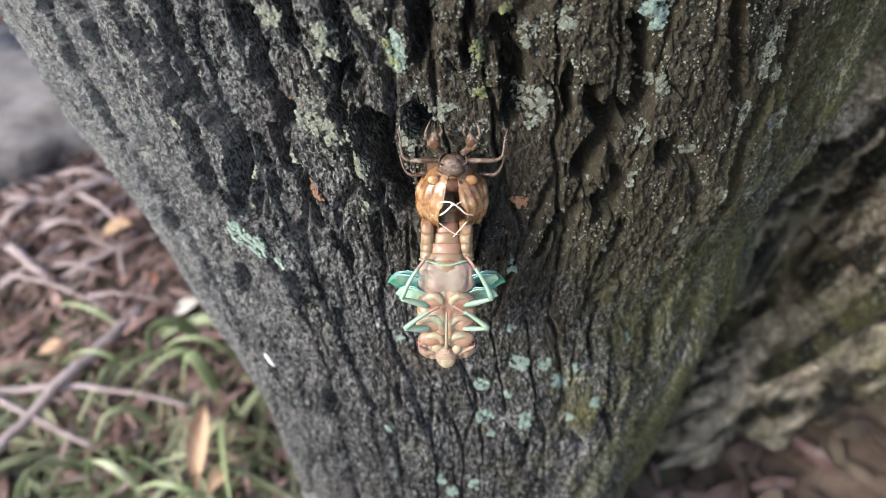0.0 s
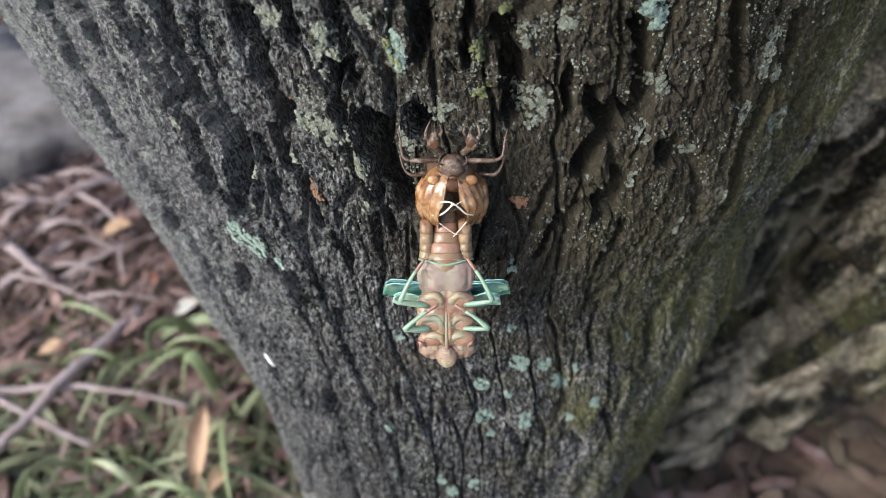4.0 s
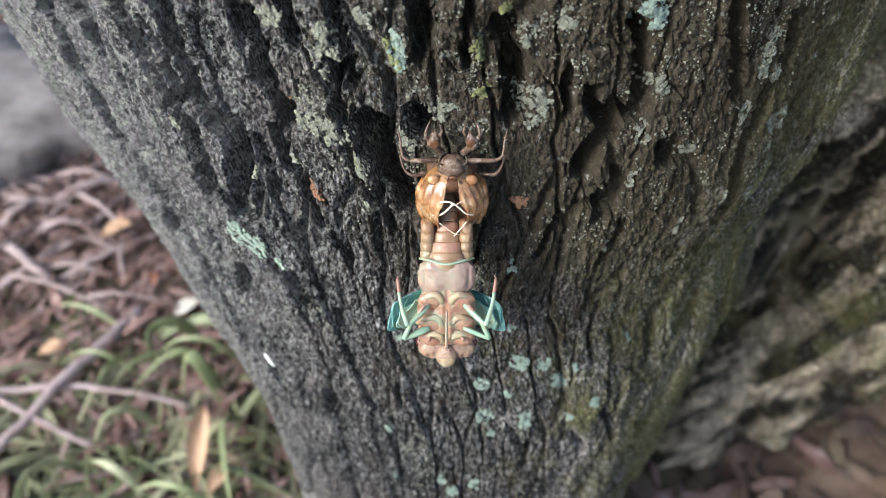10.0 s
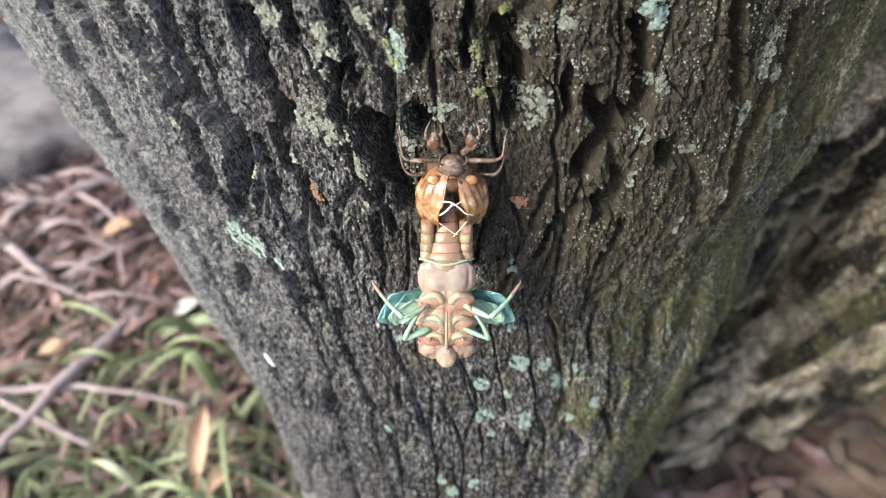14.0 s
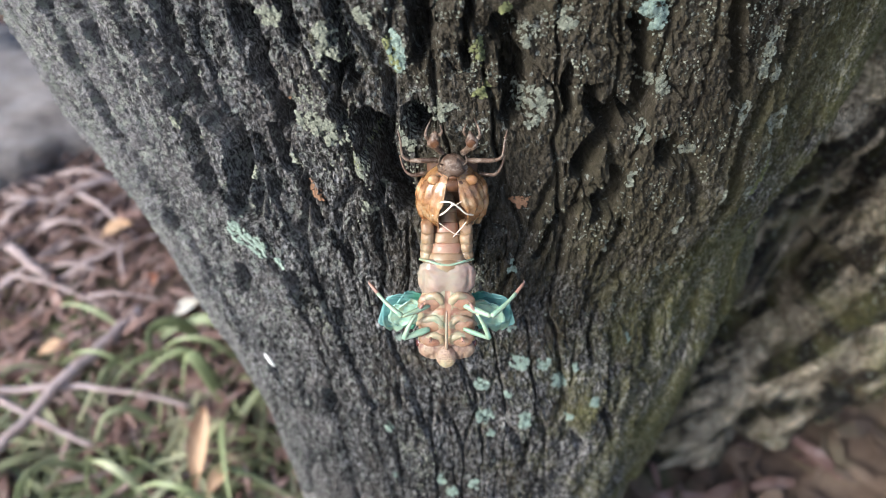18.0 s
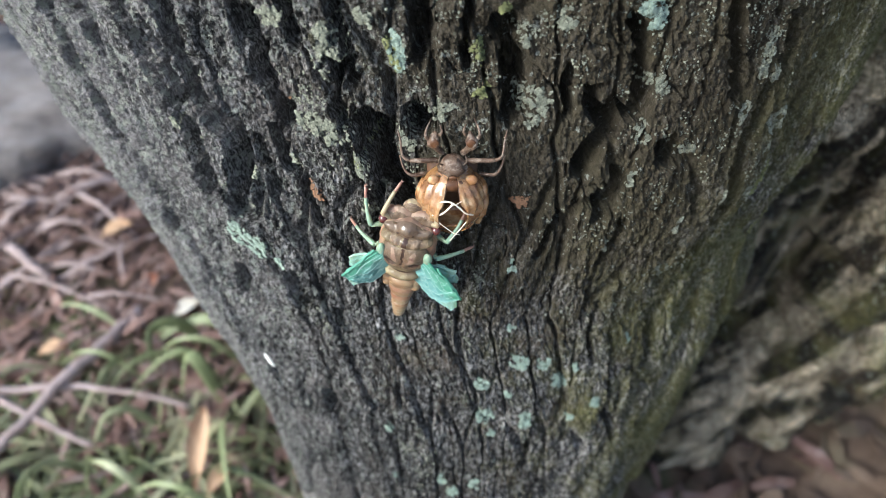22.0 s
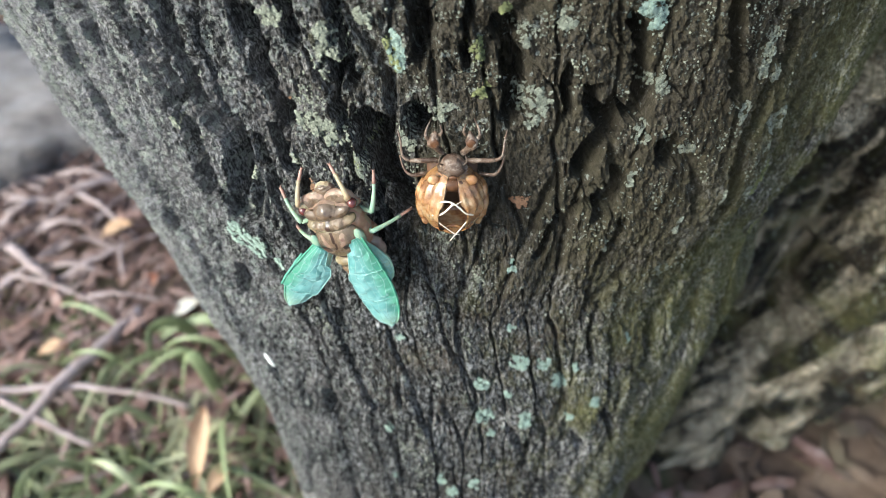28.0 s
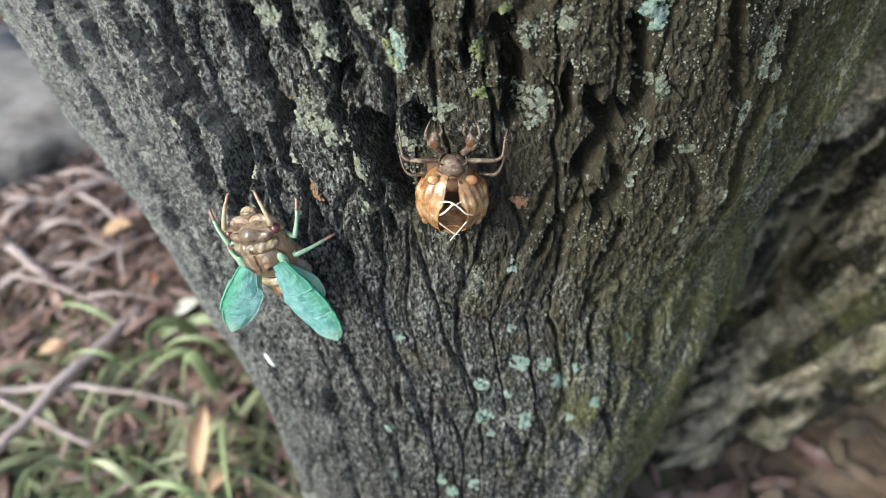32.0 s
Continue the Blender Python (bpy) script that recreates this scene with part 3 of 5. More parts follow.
def lichen_patch(deg, h, w, tall, mat, label, lean=0.0, count=None):
    rng = random.Random(int(deg * 100 + h * 7))
    s = Shape()
    for _ in range(3 * (count or int(40 + w * tall * 22))):
        a, r = rng.uniform(0, 6.3), rng.random() ** 0.6
        dx, dy = math.cos(a) * r * w * 0.75, math.sin(a) * r * tall * 1.1
        dx += lean * dy
        if noise.noise(Vector((dx * 0.8, dy * 0.8, deg))) < -0.06:
            continue
        flake(s, deg + dx / 2.2, h + dy, rng.uniform(0.14, 0.60 if mat is LICHEN else 0.46), rng, 0.1)
    ob = s.make("lichen", mat, shade=False)
    return tagged(ob, label, "lichen", "lichen patches on the trunk")


PALE_LABEL = "pale mint-green crusty lichen patch growing on the bark"
for deg, h, w, tall in ((-23.5, -4.5, 5.0, 3.0), (-22.0, -6.5, 4.0, 3.0), (-20.5, -10.5, 2.5, 2.0), (-7.8, -31.5, 1.6, 1.0), (16.2, -63.5, 2.0, 1.2),
                              (8.2, -39.0, 4.0, 2.2), (11.8, -41.0, 3.0, 1.8), (13.5, -48.5, 2.4, 2.0), (14.5, -51.0, 2.0, 2.0), (2.2, -46.0, 3.0, 1.8),
                              (2.0, -59.5, 4.0, 3.0), (8.2, -60.0, 3.0, 3.0), (3.0, -66.0, 2.0, 1.2), (19.8, -58.5, 2.0, 2.0), (5.8, -50.0, 1.2, 1.0),
                              (25.0, -38.5, 1.6, 1.2), (7.5, -26.0, 1.4, 1.0), (16.0, 48.0, 4.0, 3.0), (-2.8, 43.5, 1.6, 3.5), (16.5, -44.5, 2.0, 1.2),
                              (-4.0, -92.5, 3.0, 2.0), (0.5, -89.5, 3.0, 2.0), (-15.5, -88.5, 1.6, 1.6), (-14.0, -65.5, 1.4, 1.4), (6.2, -6.5, 1.4, 1.6),
                              (-6.0, -87.5, 2.0, 2.0)):
    lichen_patch(deg, h, w, tall, LICHEN, PALE_LABEL)
for deg, h, w, tall in ((-9.2, 27.0, 5.0, 2.5), (-11.0, 28.5, 4.0, 2.0), (-7.5, 19.5, 2.5, 2.0), (-19.2, 12.5, 1.6, 1.6), (-7.5, 43.0, 2.5, 2.5),
                              (-7.5, 47.0, 2.5, 2.0), (-11.5, 48.5, 4.0, 1.6), (7.2, 32.5, 3.2, 4.0), (8.0, 34.0, 2.0, 2.0), (0.5, 32.5, 3.0, 1.6),
                              (-0.5, 31.5, 2.0, 1.5), (17.2, 35.0, 3.0, 1.6), (18.0, 33.5, 2.0, 1.0), (16.8, 24.0, 2.4, 2.2), (21.2, 18.5, 2.4, 1.0),
                              (22.2, 17.5, 1.4, 1.6), (16.5, 14.0, 1.6, 2.0), (28.5, 36.0, 2.6, 5.0), (30.8, 30.0, 2.0, 3.0)):
    lichen_patch(deg, h, w, tall, LICHEN_GREY, "small grey-white leafy lichen tuft on the bark")
for deg, h, w, tall in ((34.2, 16.5, 3.0, 3.4), (34.0, 10.5, 2.4, 1.2), (37.8, 37.0, 2.0, 1.0), (37.0, 30.0, 1.6, 1.2), (24.2, -2.0, 1.4, 1.8),
                              (-5.0, 12.5, 1.6, 3.0), (-23.5, 18.5, 2.0, 2.4), (-25.5, 22.0, 1.4, 2.0), (-7.5, 8.5, 2.5, 2.0), (34.2, 0.0, 2.2, 2.0),
                              (-26.0, 38.5, 1.4, 2.0), (-13.8, 17.5, 2.0, 1.6), (-3.0, 26.5, 2.0, 3.0), (29.0, 2.5, 1.6, 2.0), (16.0, -3.5, 1.5, 1.5),
                              (-4.8, 49.5, 2.0, 2.0), (6.5, 46.5, 1.4, 2.0), (9.5, 49.0, 2.0, 2.0), (27.8, 23.0, 1.6, 2.4)):
    lichen_patch(deg, h, w, tall, LICHEN_GREY, "small grey-white leafy lichen tuft on the bark")
for deg, h, w, tall in ((3.0, 44.5, 1.6, 1.4), (3.2, 42.5, 1.2, 1.0), (3.5, 36.5, 1.2, 1.2), (3.0, 36.0, 1.4, 1.0), (5.2, 51.0, 1.2, 1.0),
                              (-7.2, 20.5, 1.2, 1.0), (-3.0, 42.5, 1.2, 2.2), (-3.2, 45.5, 1.0, 1.4), (36.2, -1.5, 1.6, 5.0), (36.5, 1.0, 1.4, 4.0),
                              (49.0, -23.0, 1.4, 5.0), (-8.0, 20.0, 0.9, 1.0)):
    lichen_patch(deg, h, w, tall, LICHEN_YELLOW, "yellow-green lichen spot on the bark")


def pale_fleck(deg, h, w, tall, lean):
    """A smooth pale sliver lying on the bark."""
    p, out = trunk_point(deg, h, bark_height(deg, h) + 0.5)
    side = out.cross(BARK_T).normalized()
    upw = (side.cross(out) + side * lean).normalized()
    rings = []
    for i in range(9):
        v = i / 8 * 2 - 1
        r = math.sqrt(max(0.0, 1 - v * v)) + 0.05
        rings.append([tuple((p + (upw * v * tall + side * w * r * math.cos(a) + out * (0.5 * r * math.sin(a) + 0.35)) * MM) / MM) for a in (2 * math.pi * j / 12 for j in range(12))])
    return tagged(Shape().rings(rings).make("bark_fleck", CHALK), "smooth chalk-white sliver stuck to the bark", "fleck")


pale_fleck(-34.0, -54.0, 0.9, 2.5, 0.8)


def scar(deg, h, w, tall):
    s = Shape()
    rng = random.Random(int(deg * 10))
    for _ in range(90):
        flake(s, deg + rng.gauss(0, 0.55 * w) / 2.2, h + rng.gauss(0, 0.6 * tall), rng.uniform(0.2, 0.5), rng, 0.15)
    tagged(s.make("bark_scar", INNER_BARK, shade=False), "small orange patch of bared inner bark", "bark scar", "orange bark scars")


scar(-12.8, 32.0, 1.1, 1.1)
scar(6.2, 11.0, 1.3, 0.9)
scar(-12.8, 10.0, 1.6, 1.4)

# fine lichen crumbs in clusters over the raised bark
rng = random.Random(5)
crumbs = Shape()
for _ in range(760):
    deg0, h0 = rng.uniform(-40, 44), rng.uniform(-100, 56)
    dens = noise.noise(Vector((deg0 * 0.09, h0 * 0.05, 2.0))) + (0.25 if h0 > 10 else -0.05) + (0.12 if deg0 > -14 else -0.1) + (0.3 if -14 < deg0 < 0 and h0 > 15 else 0)
    if dens < 0.0 or (4 < deg0 < 15 and 8 < h0 < 30):
        continue
    spread = rng.uniform(0.6, 2.4)
    for _ in range(rng.randint(14, 60)):
        deg, h = deg0 + rng.gauss(0, spread) / 2.2, h0 + rng.gauss(0, spread * 1.4)
        if bark_height(deg, h) > -1.6:
            flake(crumbs, deg, h, rng.uniform(0.10, 0.34), rng, 0.0)
tagged(crumbs.make("lichen_crumbs", LICHEN_GREY, shade=False), "scattered grey lichen crumbs over the raised bark", "lichen", kind="stuff")

# ---- the ground ----
gx = np.concatenate([[-400, -60, -8, -3], np.arange(-1.5, 1.5, 0.012), [3, 8, 60, 400]])
gy = np.concatenate([[-400, -60, -8, -3], np.arange(-0.8, 2.0, 0.012), [3, 8, 60, 400]])
GX, GY = np.meshgrid(gx, gy, indexing="ij")


def ground_z(x, y):
    near = smooth(4.0, 1.2, np.hypot(x, y))
    return near * (0.03 * fbm(x * 5, y * 5, 101, 3) + 0.012 * fbm(x * 40, y * 40, 105, 3))


ground = tagged(big_mesh("ground", np.stack([GX, GY, ground_z(GX, GY)], -1).reshape(-1, 3), grid_faces(len(gx), len(gy))[:, ::-1], SOIL, None),
                "dark soil strewn with leaf litter", "ground", kind="structure")


def gz(x, y):
    return float(ground_z(np.array([x]), np.array([y]))[0])


def chips(name, mat, count, area, lens, wide, label, category, seed, lift=0.006, pile=0.012):
    rng = random.Random(seed)
    s = Shape()
    for _ in range(count):
        x, y = rng.uniform(*area[0]), rng.uniform(*area[1])
        z = gz(x, y) + lift + rng.random() ** 2 * pile
        a, ln, w = rng.uniform(0, 6.3), rng.uniform(*lens), rng.uniform(*wide)
        d, e = Vector((math.cos(a), math.sin(a), rng.uniform(-0.25, 0.25))), Vector((-math.sin(a), math.cos(a), rng.uniform(-0.4, 0.4)))
        c = Vector((x, y, z)) * 1000
        n = d.cross(e).normalized() * rng.uniform(0.6, 1.6)
        vs = []
        for q, bend in ((-1, 0), (0, 1), (1, 0)):
            for side in (-1, 1):
                p = c + d * ln * 0.5 * q + e * w * 0.5 * side * (1 if q == 0 else 0.55) + n * bend * ln * 0.06
                vs += [p + n * 0.5, p - n * 0.5]
        vs = [tuple(v) for v in vs]
        fs = [(0, 2, 6, 4), (4, 6, 10, 8), (1, 5, 7, 3), (5, 9, 11, 7), (0, 4, 5, 1), (4, 8, 9, 5), (2, 3, 7, 6), (6, 7, 11, 10), (0, 1, 3, 2), (8, 10, 11, 9)]
        s.add(vs, fs)
    tagged(s.make(name, mat, shade=False), label, category, kind="stuff")


chips("leaf_litter", LITTER, 2600, ((-0.75, 0.5), (-0.3, 0.75)), (8, 38), (2.5, 9), "reddish-brown dry leaf and bark chips on the soil", "leaf litter", 7)


def stick(pts, r, label, seed=0):
    rng = random.Random(seed)
    pp = curve_points([Vector(p) * 1000 for p in pts], 18)
    pp = [p + Vector((rng.uniform(-1, 1), rng.uniform(-1, 1), rng.uniform(-1, 1))) * r * 0.25 for p in pp]
    s = Shape().tube(pp, [r * (1 - 0.45 * i / 17) * rng.uniform(0.9, 1.1) for i in range(18)], k=9)
    return tagged(s.make("stick", TWIG), label, "stick", "fallen sticks")


def stone(x, y, sx, sy, sz, seed):
    s = Shape().blob((x * 1000, y * 1000, gz(x, y) * 1000 + sz * 0.35), (sx, sy, sz), seed, 0.4, (0, 0, seed * 20), n=60, m=44, freq=0.014, fine=0.05, groove=0.035, grooves=5)
    return tagged(s.make("stone", STONE), "weathered grey stone half sunk in the soil", "stone", "stones")


def blade(shape, x, y, length, width, heading, droop, rng, mat=0, lift=0.0):
    """A grass blade: a thin folded strip that rises and bends over."""
    base = Vector((x * 1000, y * 1000, gz(x, y) * 1000 + lift))
    d = Vector((math.cos(heading), math.sin(heading), 0))
    e = Vector((-d.y, d.x, 0))
    vs, n = [], 7
    for i in range(n):
        t = i / (n - 1)
        p = base + d * length * (t * 0.75) + Vector((0, 0, 1)) * length * (0.7 * t - droop * t * t)
        w = width * (1 - t ** 2.2) * 0.5 + 0.15
        vs += [tuple(p - e * w + Vector((0, 0, w * 0.3))), tuple(p - Vector((0, 0, 0.25))), tuple(p + e * w + Vector((0, 0, w * 0.3)))]
    fs = []
    for i in range(n - 1):
        a = i * 3
        fs += [(a, a + 1, a + 4, a + 3), (a + 1, a + 2, a + 5, a + 4)]
    shape.add(vs, fs, mat)


def grass_patch(area, count, seed, length, width, label):
    rng = random.Random(seed)
    s = Shape()
    for _ in range(count):
        blade(s, rng.uniform(*area[0]), rng.uniform(*area[1]), rng.uniform(*length), rng.uniform(*width), rng.uniform(0, 6.3), rng.uniform(0.5, 1.0), rng)
    tagged(s.make("grass", GRASS), label, "grass", kind="stuff")


grass_patch(((-0.30, -0.06), (-0.10, 0.15)), 1500, 3, (25, 80), (1.0, 3.2), "tufts of long pale green grass")

stick_label = "grey-brown weathered fallen stick on the soil"
stick([(-0.192, 0.181, 0.022), (-0.219, 0.123, 0.036), (-0.252, 0.062, 0.030)], 4.4, stick_label, 1)
stick([(-0.261, 0.121, 0.026), (-0.204, 0.121, 0.032), (-0.147, 0.113, 0.024)], 2.4, "thin pale stick lying across the grass", 2)
stick([(-0.262, 0.117, 0.032), (-0.228, 0.100, 0.034), (-0.194, 0.086, 0.028)], 2.2, "thin pale stick lying across the grass", 3)
stick([(-0.312, 0.249, 0.014), (-0.280, 0.223, 0.022), (-0.250, 0.200, 0.014)], 4.2, stick_label, 4)
stick([(-0.262, 0.207, 0.014), (-0.232, 0.230, 0.020), (-0.195, 0.257, 0.014)], 2.4, "thin reddish fallen stick on the leaf litter", 5)
stick([(-0.281, 0.285, 0.016), (-0.263, 0.295, 0.022), (-0.238, 0.307, 0.014)], 3.6, stick_label, 6)
stick([(-0.315, 0.262, 0.014), (-0.300, 0.272, 0.024), (-0.288, 0.290, 0.016)], 3.2, stick_label, 7)
stick([(-0.27, 0.235, 0.014), (-0.25, 0.245, 0.02), (-0.225, 0.24, 0.012)], 1.8, stick_label, 8)
stick([(-0.30, 0.205, 0.012), (-0.275, 0.225, 0.02), (-0.262, 0.26, 0.012)], 2.2, stick_label, 9)
stick([(-0.215, 0.215, 0.012), (-0.222, 0.235, 0.018), (-0.228, 0.262, 0.012)], 2.0, stick_label, 10)
stick([(0.115, 0.055, 0.03), (0.14, 0.045, 0.04), (0.165, 0.04, 0.02)], 1.3, "thin green stalk beside the trunk", 11)
stone(-0.335, 0.372, 108, 70, 46, 1)
stone(-0.43, 0.42, 90, 60, 40, 3)
srng = random.Random(12)
for k in range(34):
    sx, sy, sa, sl = srng.uniform(-0.36, -0.2), srng.uniform(0.19, 0.33), srng.uniform(-0.7, 1.2), srng.uniform(0.018, 0.045)
    stick([(sx - sl * math.cos(sa), sy - sl * math.sin(sa), gz(sx, sy) + 0.010), (sx, sy, gz(sx, sy) + srng.uniform(0.014, 0.022)), (sx + sl * math.cos(sa), sy + sl * math.sin(sa), gz(sx, sy) + 0.010)],
          srng.uniform(0.9, 2.4), "thin broken twig among the leaf litter", 40 + k)



def leaf(x, y, z, length, width, heading, curl, mat, label, pitch=0.0, category="leaf"):
    """A single bent leaf with a keel and a stalk."""
    s = Shape()
    vs = []
    n, k = 10, 5
    for i in range(n + 1):
        t = i / n
        w = width * 0.5 * math.sin(math.pi * (0.04 + 0.93 * t)) ** 0.8
        for j in range(k):
            q = j / (k - 1) * 2 - 1
            vs.append((length * (t - 0.5), q * w, curl * length * (0.25 - (t - 0.5) ** 2) + 0.25 * width * q * q + 0.04 * width * math.sin(7 * t + 3 * q)))
    fs = [(i * k + j, (i + 1) * k + j, (i + 1) * k + j + 1, i * k + j + 1) for i in range(n) for j in range(k - 1)]
    m = len(vs)
    vs = vs + [(a, b, c - 0.4) for a, b, c in vs]
    fs = fs + [tuple(q + m for q in f[::-1]) for f in fs]
    s.add(vs, fs)
    ob = s.make("leaf", mat)
    stalk = Shape().tube([(-length * 0.62, 0, -0.4), (-length * 0.5, 0, 0.3), (0, 0, curl * length * 0.25 + 0.2), (length * 0.48, 0, 0.3)], [0.6, 0.55, 0.4, 0.15], k=6)
    stalk.make("stalk", mat, ob)
    ob.matrix_world = pose(x, y, z, 0, pitch, heading)
    return tagged(ob, label, category, "single leaves on the ground")


leaf(-0.163, 0.182, 0.024, 16, 10, 40, 0.4, LEAF_PALE, "pale dead leaf at the foot of the trunk")
leaf(-0.150, 0.190, 0.022, 16, 11, 110, 0.5, LEAF_PALE, "small white dead leaf on the soil")
leaf(-0.192, 0.204, 0.022, 14, 10, 70, 0.5, LEAF_RUST, "small rust-red dead leaf")
leaf(-0.133, 0.085, 0.030, 48, 11, 96, 0.4, LEAF_TAN, "long dry tan leaf blade")
leaf(-0.119, 0.066, 0.030, 17, 9, 60, 0.7, LEAF_TAN, "curled tan dead leaf in the grass")
leaf(-0.236, 0.150, 0.026, 16, 10, 20, 0.5, LEAF_TAN, "dry tan leaf on the litter")
leaf(-0.226, 0.250, 0.022, 20, 12, 30, 0.5, LEAF_TAN, "dry tan leaf on the litter")


def arched_blade(pts, width, label):
    """A broad grass blade: a thin tapering strip along a bent line."""
    pp = curve_points([Vector(p) * 1000 for p in pts], 20)
    s = Shape().tube(pp, [width * 0.5 * min(1.0, 0.35 + 3 * i / 19) * (1 - 0.85 * max(0.0, i / 19 - 0.45) / 0.55) for i in range(20)], k=10, flat=0.16)
    return tagged(s.make("grass_blade", LEAF_GREEN), label, "grass blade", "broad grass blades")


arch_label = "broad pale green grass blade arching over"
arched_blade([(-0.150, 0.160, 0.01), (-0.158, 0.160, 0.040), (-0.172, 0.150, 0.046), (-0.170, 0.132, 0.028)], 7.5, arch_label)
arched_blade([(-0.125, 0.158, 0.01), (-0.138, 0.164, 0.036), (-0.158, 0.164, 0.034), (-0.178, 0.157, 0.022)], 7.0, arch_label)
arched_blade([(-0.130, 0.120, 0.01), (-0.139, 0.130, 0.040), (-0.148, 0.134, 0.044), (-0.150, 0.115, 0.030)], 8.0, arch_label)
arched_blade([(-0.115, 0.110, 0.01), (-0.120, 0.095, 0.040), (-0.115, 0.070, 0.042), (-0.108, 0.045, 0.030)], 5.5, arch_label)
arched_blade([(-0.205, 0.118, 0.01), (-0.196, 0.126, 0.036), (-0.188, 0.136, 0.040), (-0.184, 0.150, 0.026)], 6.0, arch_label)
arched_blade([(-0.235, 0.150, 0.01), (-0.220, 0.153, 0.030), (-0.204, 0.160, 0.030), (-0.186, 0.160, 0.018)], 5.0, arch_label)
arched_blade([(-0.140, 0.140, 0.01), (-0.150, 0.142, 0.036), (-0.164, 0.138, 0.036), (-0.185, 0.126, 0.020)], 4.5, arch_label)
brng = random.Random(31)
for k in range(18):
    bx, by = brng.uniform(-0.25, -0.11), brng.uniform(0.035, 0.165)
    ba, bl = brng.uniform(-0.5, 1.0) + (3.14 if brng.random() < 0.4 else 0.0), brng.uniform(0.03, 0.065)
    dx, dy, up = math.cos(ba) * bl, math.sin(ba) * bl, brng.uniform(0.022, 0.045)
    arched_blade([(bx, by, 0.006), (bx + 0.3 * dx, by + 0.3 * dy, up), (bx + 0.65 * dx, by + 0.65 * dy, up * 1.05), (bx + dx, by + dy, up * 0.55)], brng.uniform(3.0, 5.5), arch_label)
chips("small_litter", LITTER, 2600, ((-0.40, -0.08), (0.05, 0.40)), (5, 22), (1.2, 4), "fine brown twigs and leaf crumbs", "leaf litter", 17)
chips("leaf_litter", SOIL, 500, ((0.05, 0.4), (-0.05, 0.3)), (10, 30), (4, 11), "dark dead leaves under the stem", "leaf litter", 27)
grass_patch(((-0.28, -0.07), (-0.08, 0.10)), 160, 8, (50, 120), (3, 6), "broad pale green grass blades bending over")


# ---- the empty shell that the cicada leaves ----
def frame_at(origin, x, y, z):
    m = Matrix((x, y, z)).transposed().to_4x4()
    m.translation = origin
    return m


def shell_lobe(side):
    """One half of the split back: a bulging thin-walled lobe, open towards the middle."""
    s = Shape()
    rings, inner = [], []
    for i in range(41):
        v = i / 40
        y = 6.4 - 12.6 * v
        fat = math.sin(math.pi * (0.08 + 0.80 * v)) ** 0.6
        gap = 0.35 + 2.3 * float(smooth(0.2, 0.5, np.float64(v))) + 0.25 * noise.noise(Vector((v * 9, side, 0))) - 0.9 * float(smooth(0.86, 1.0, np.float64(v)))
        ring, inn = [], []
        for j in range(31):
            q = j / 30
            a = radians(74 - 130 * q)
            fold = noise.noise(Vector((a * 4.6 + 1.2 * v, v * 1.5, side * 3)))
            r = 1 + 0.045 * math.sin(a * 22 + 3.0 * v + 2.0 * noise.noise(Vector((v * 3, a, side)))) * math.sin(math.pi * v) + 0.13 * (0.5 - abs(fold) * 2) * (0.4 + 0.6 * math.sin(math.pi * v)) + 0.05 * noise.noise(Vector((a * 7, v * 8, side)))
            x = max(6.5 * fat * math.cos(a) * r, 0)
            x = max(x, gap + 0.25 * q)
            z = 4.0 + 6.2 * fat * math.sin(a) * r
            ring.append((side * x, y, z))
            inn.append((side * max(x - 0.3, 0.05), y, z - 0.3))
        rings.append(ring)
        inner.append(inn)
    k = 31
    for grid, flip in ((rings, side < 0), (inner, side > 0)):
        vs = [p for r in grid for p in r]
        fs = []
        for i in range(len(grid) - 1):
            for j in range(k - 1):
                a = i * k + j
                f = (a, a + 1, a + k + 1, a + k)
                fs.append(f[::-1] if flip else f)
        s.add(vs, fs, 0 if grid is rings else 1)
    edge = [(r[0][0], r[0][1], r[0][2] - 0.1) for r in rings]
    s.tube(edge, 0.12, 0, k=6, rough=0.6)
    return s


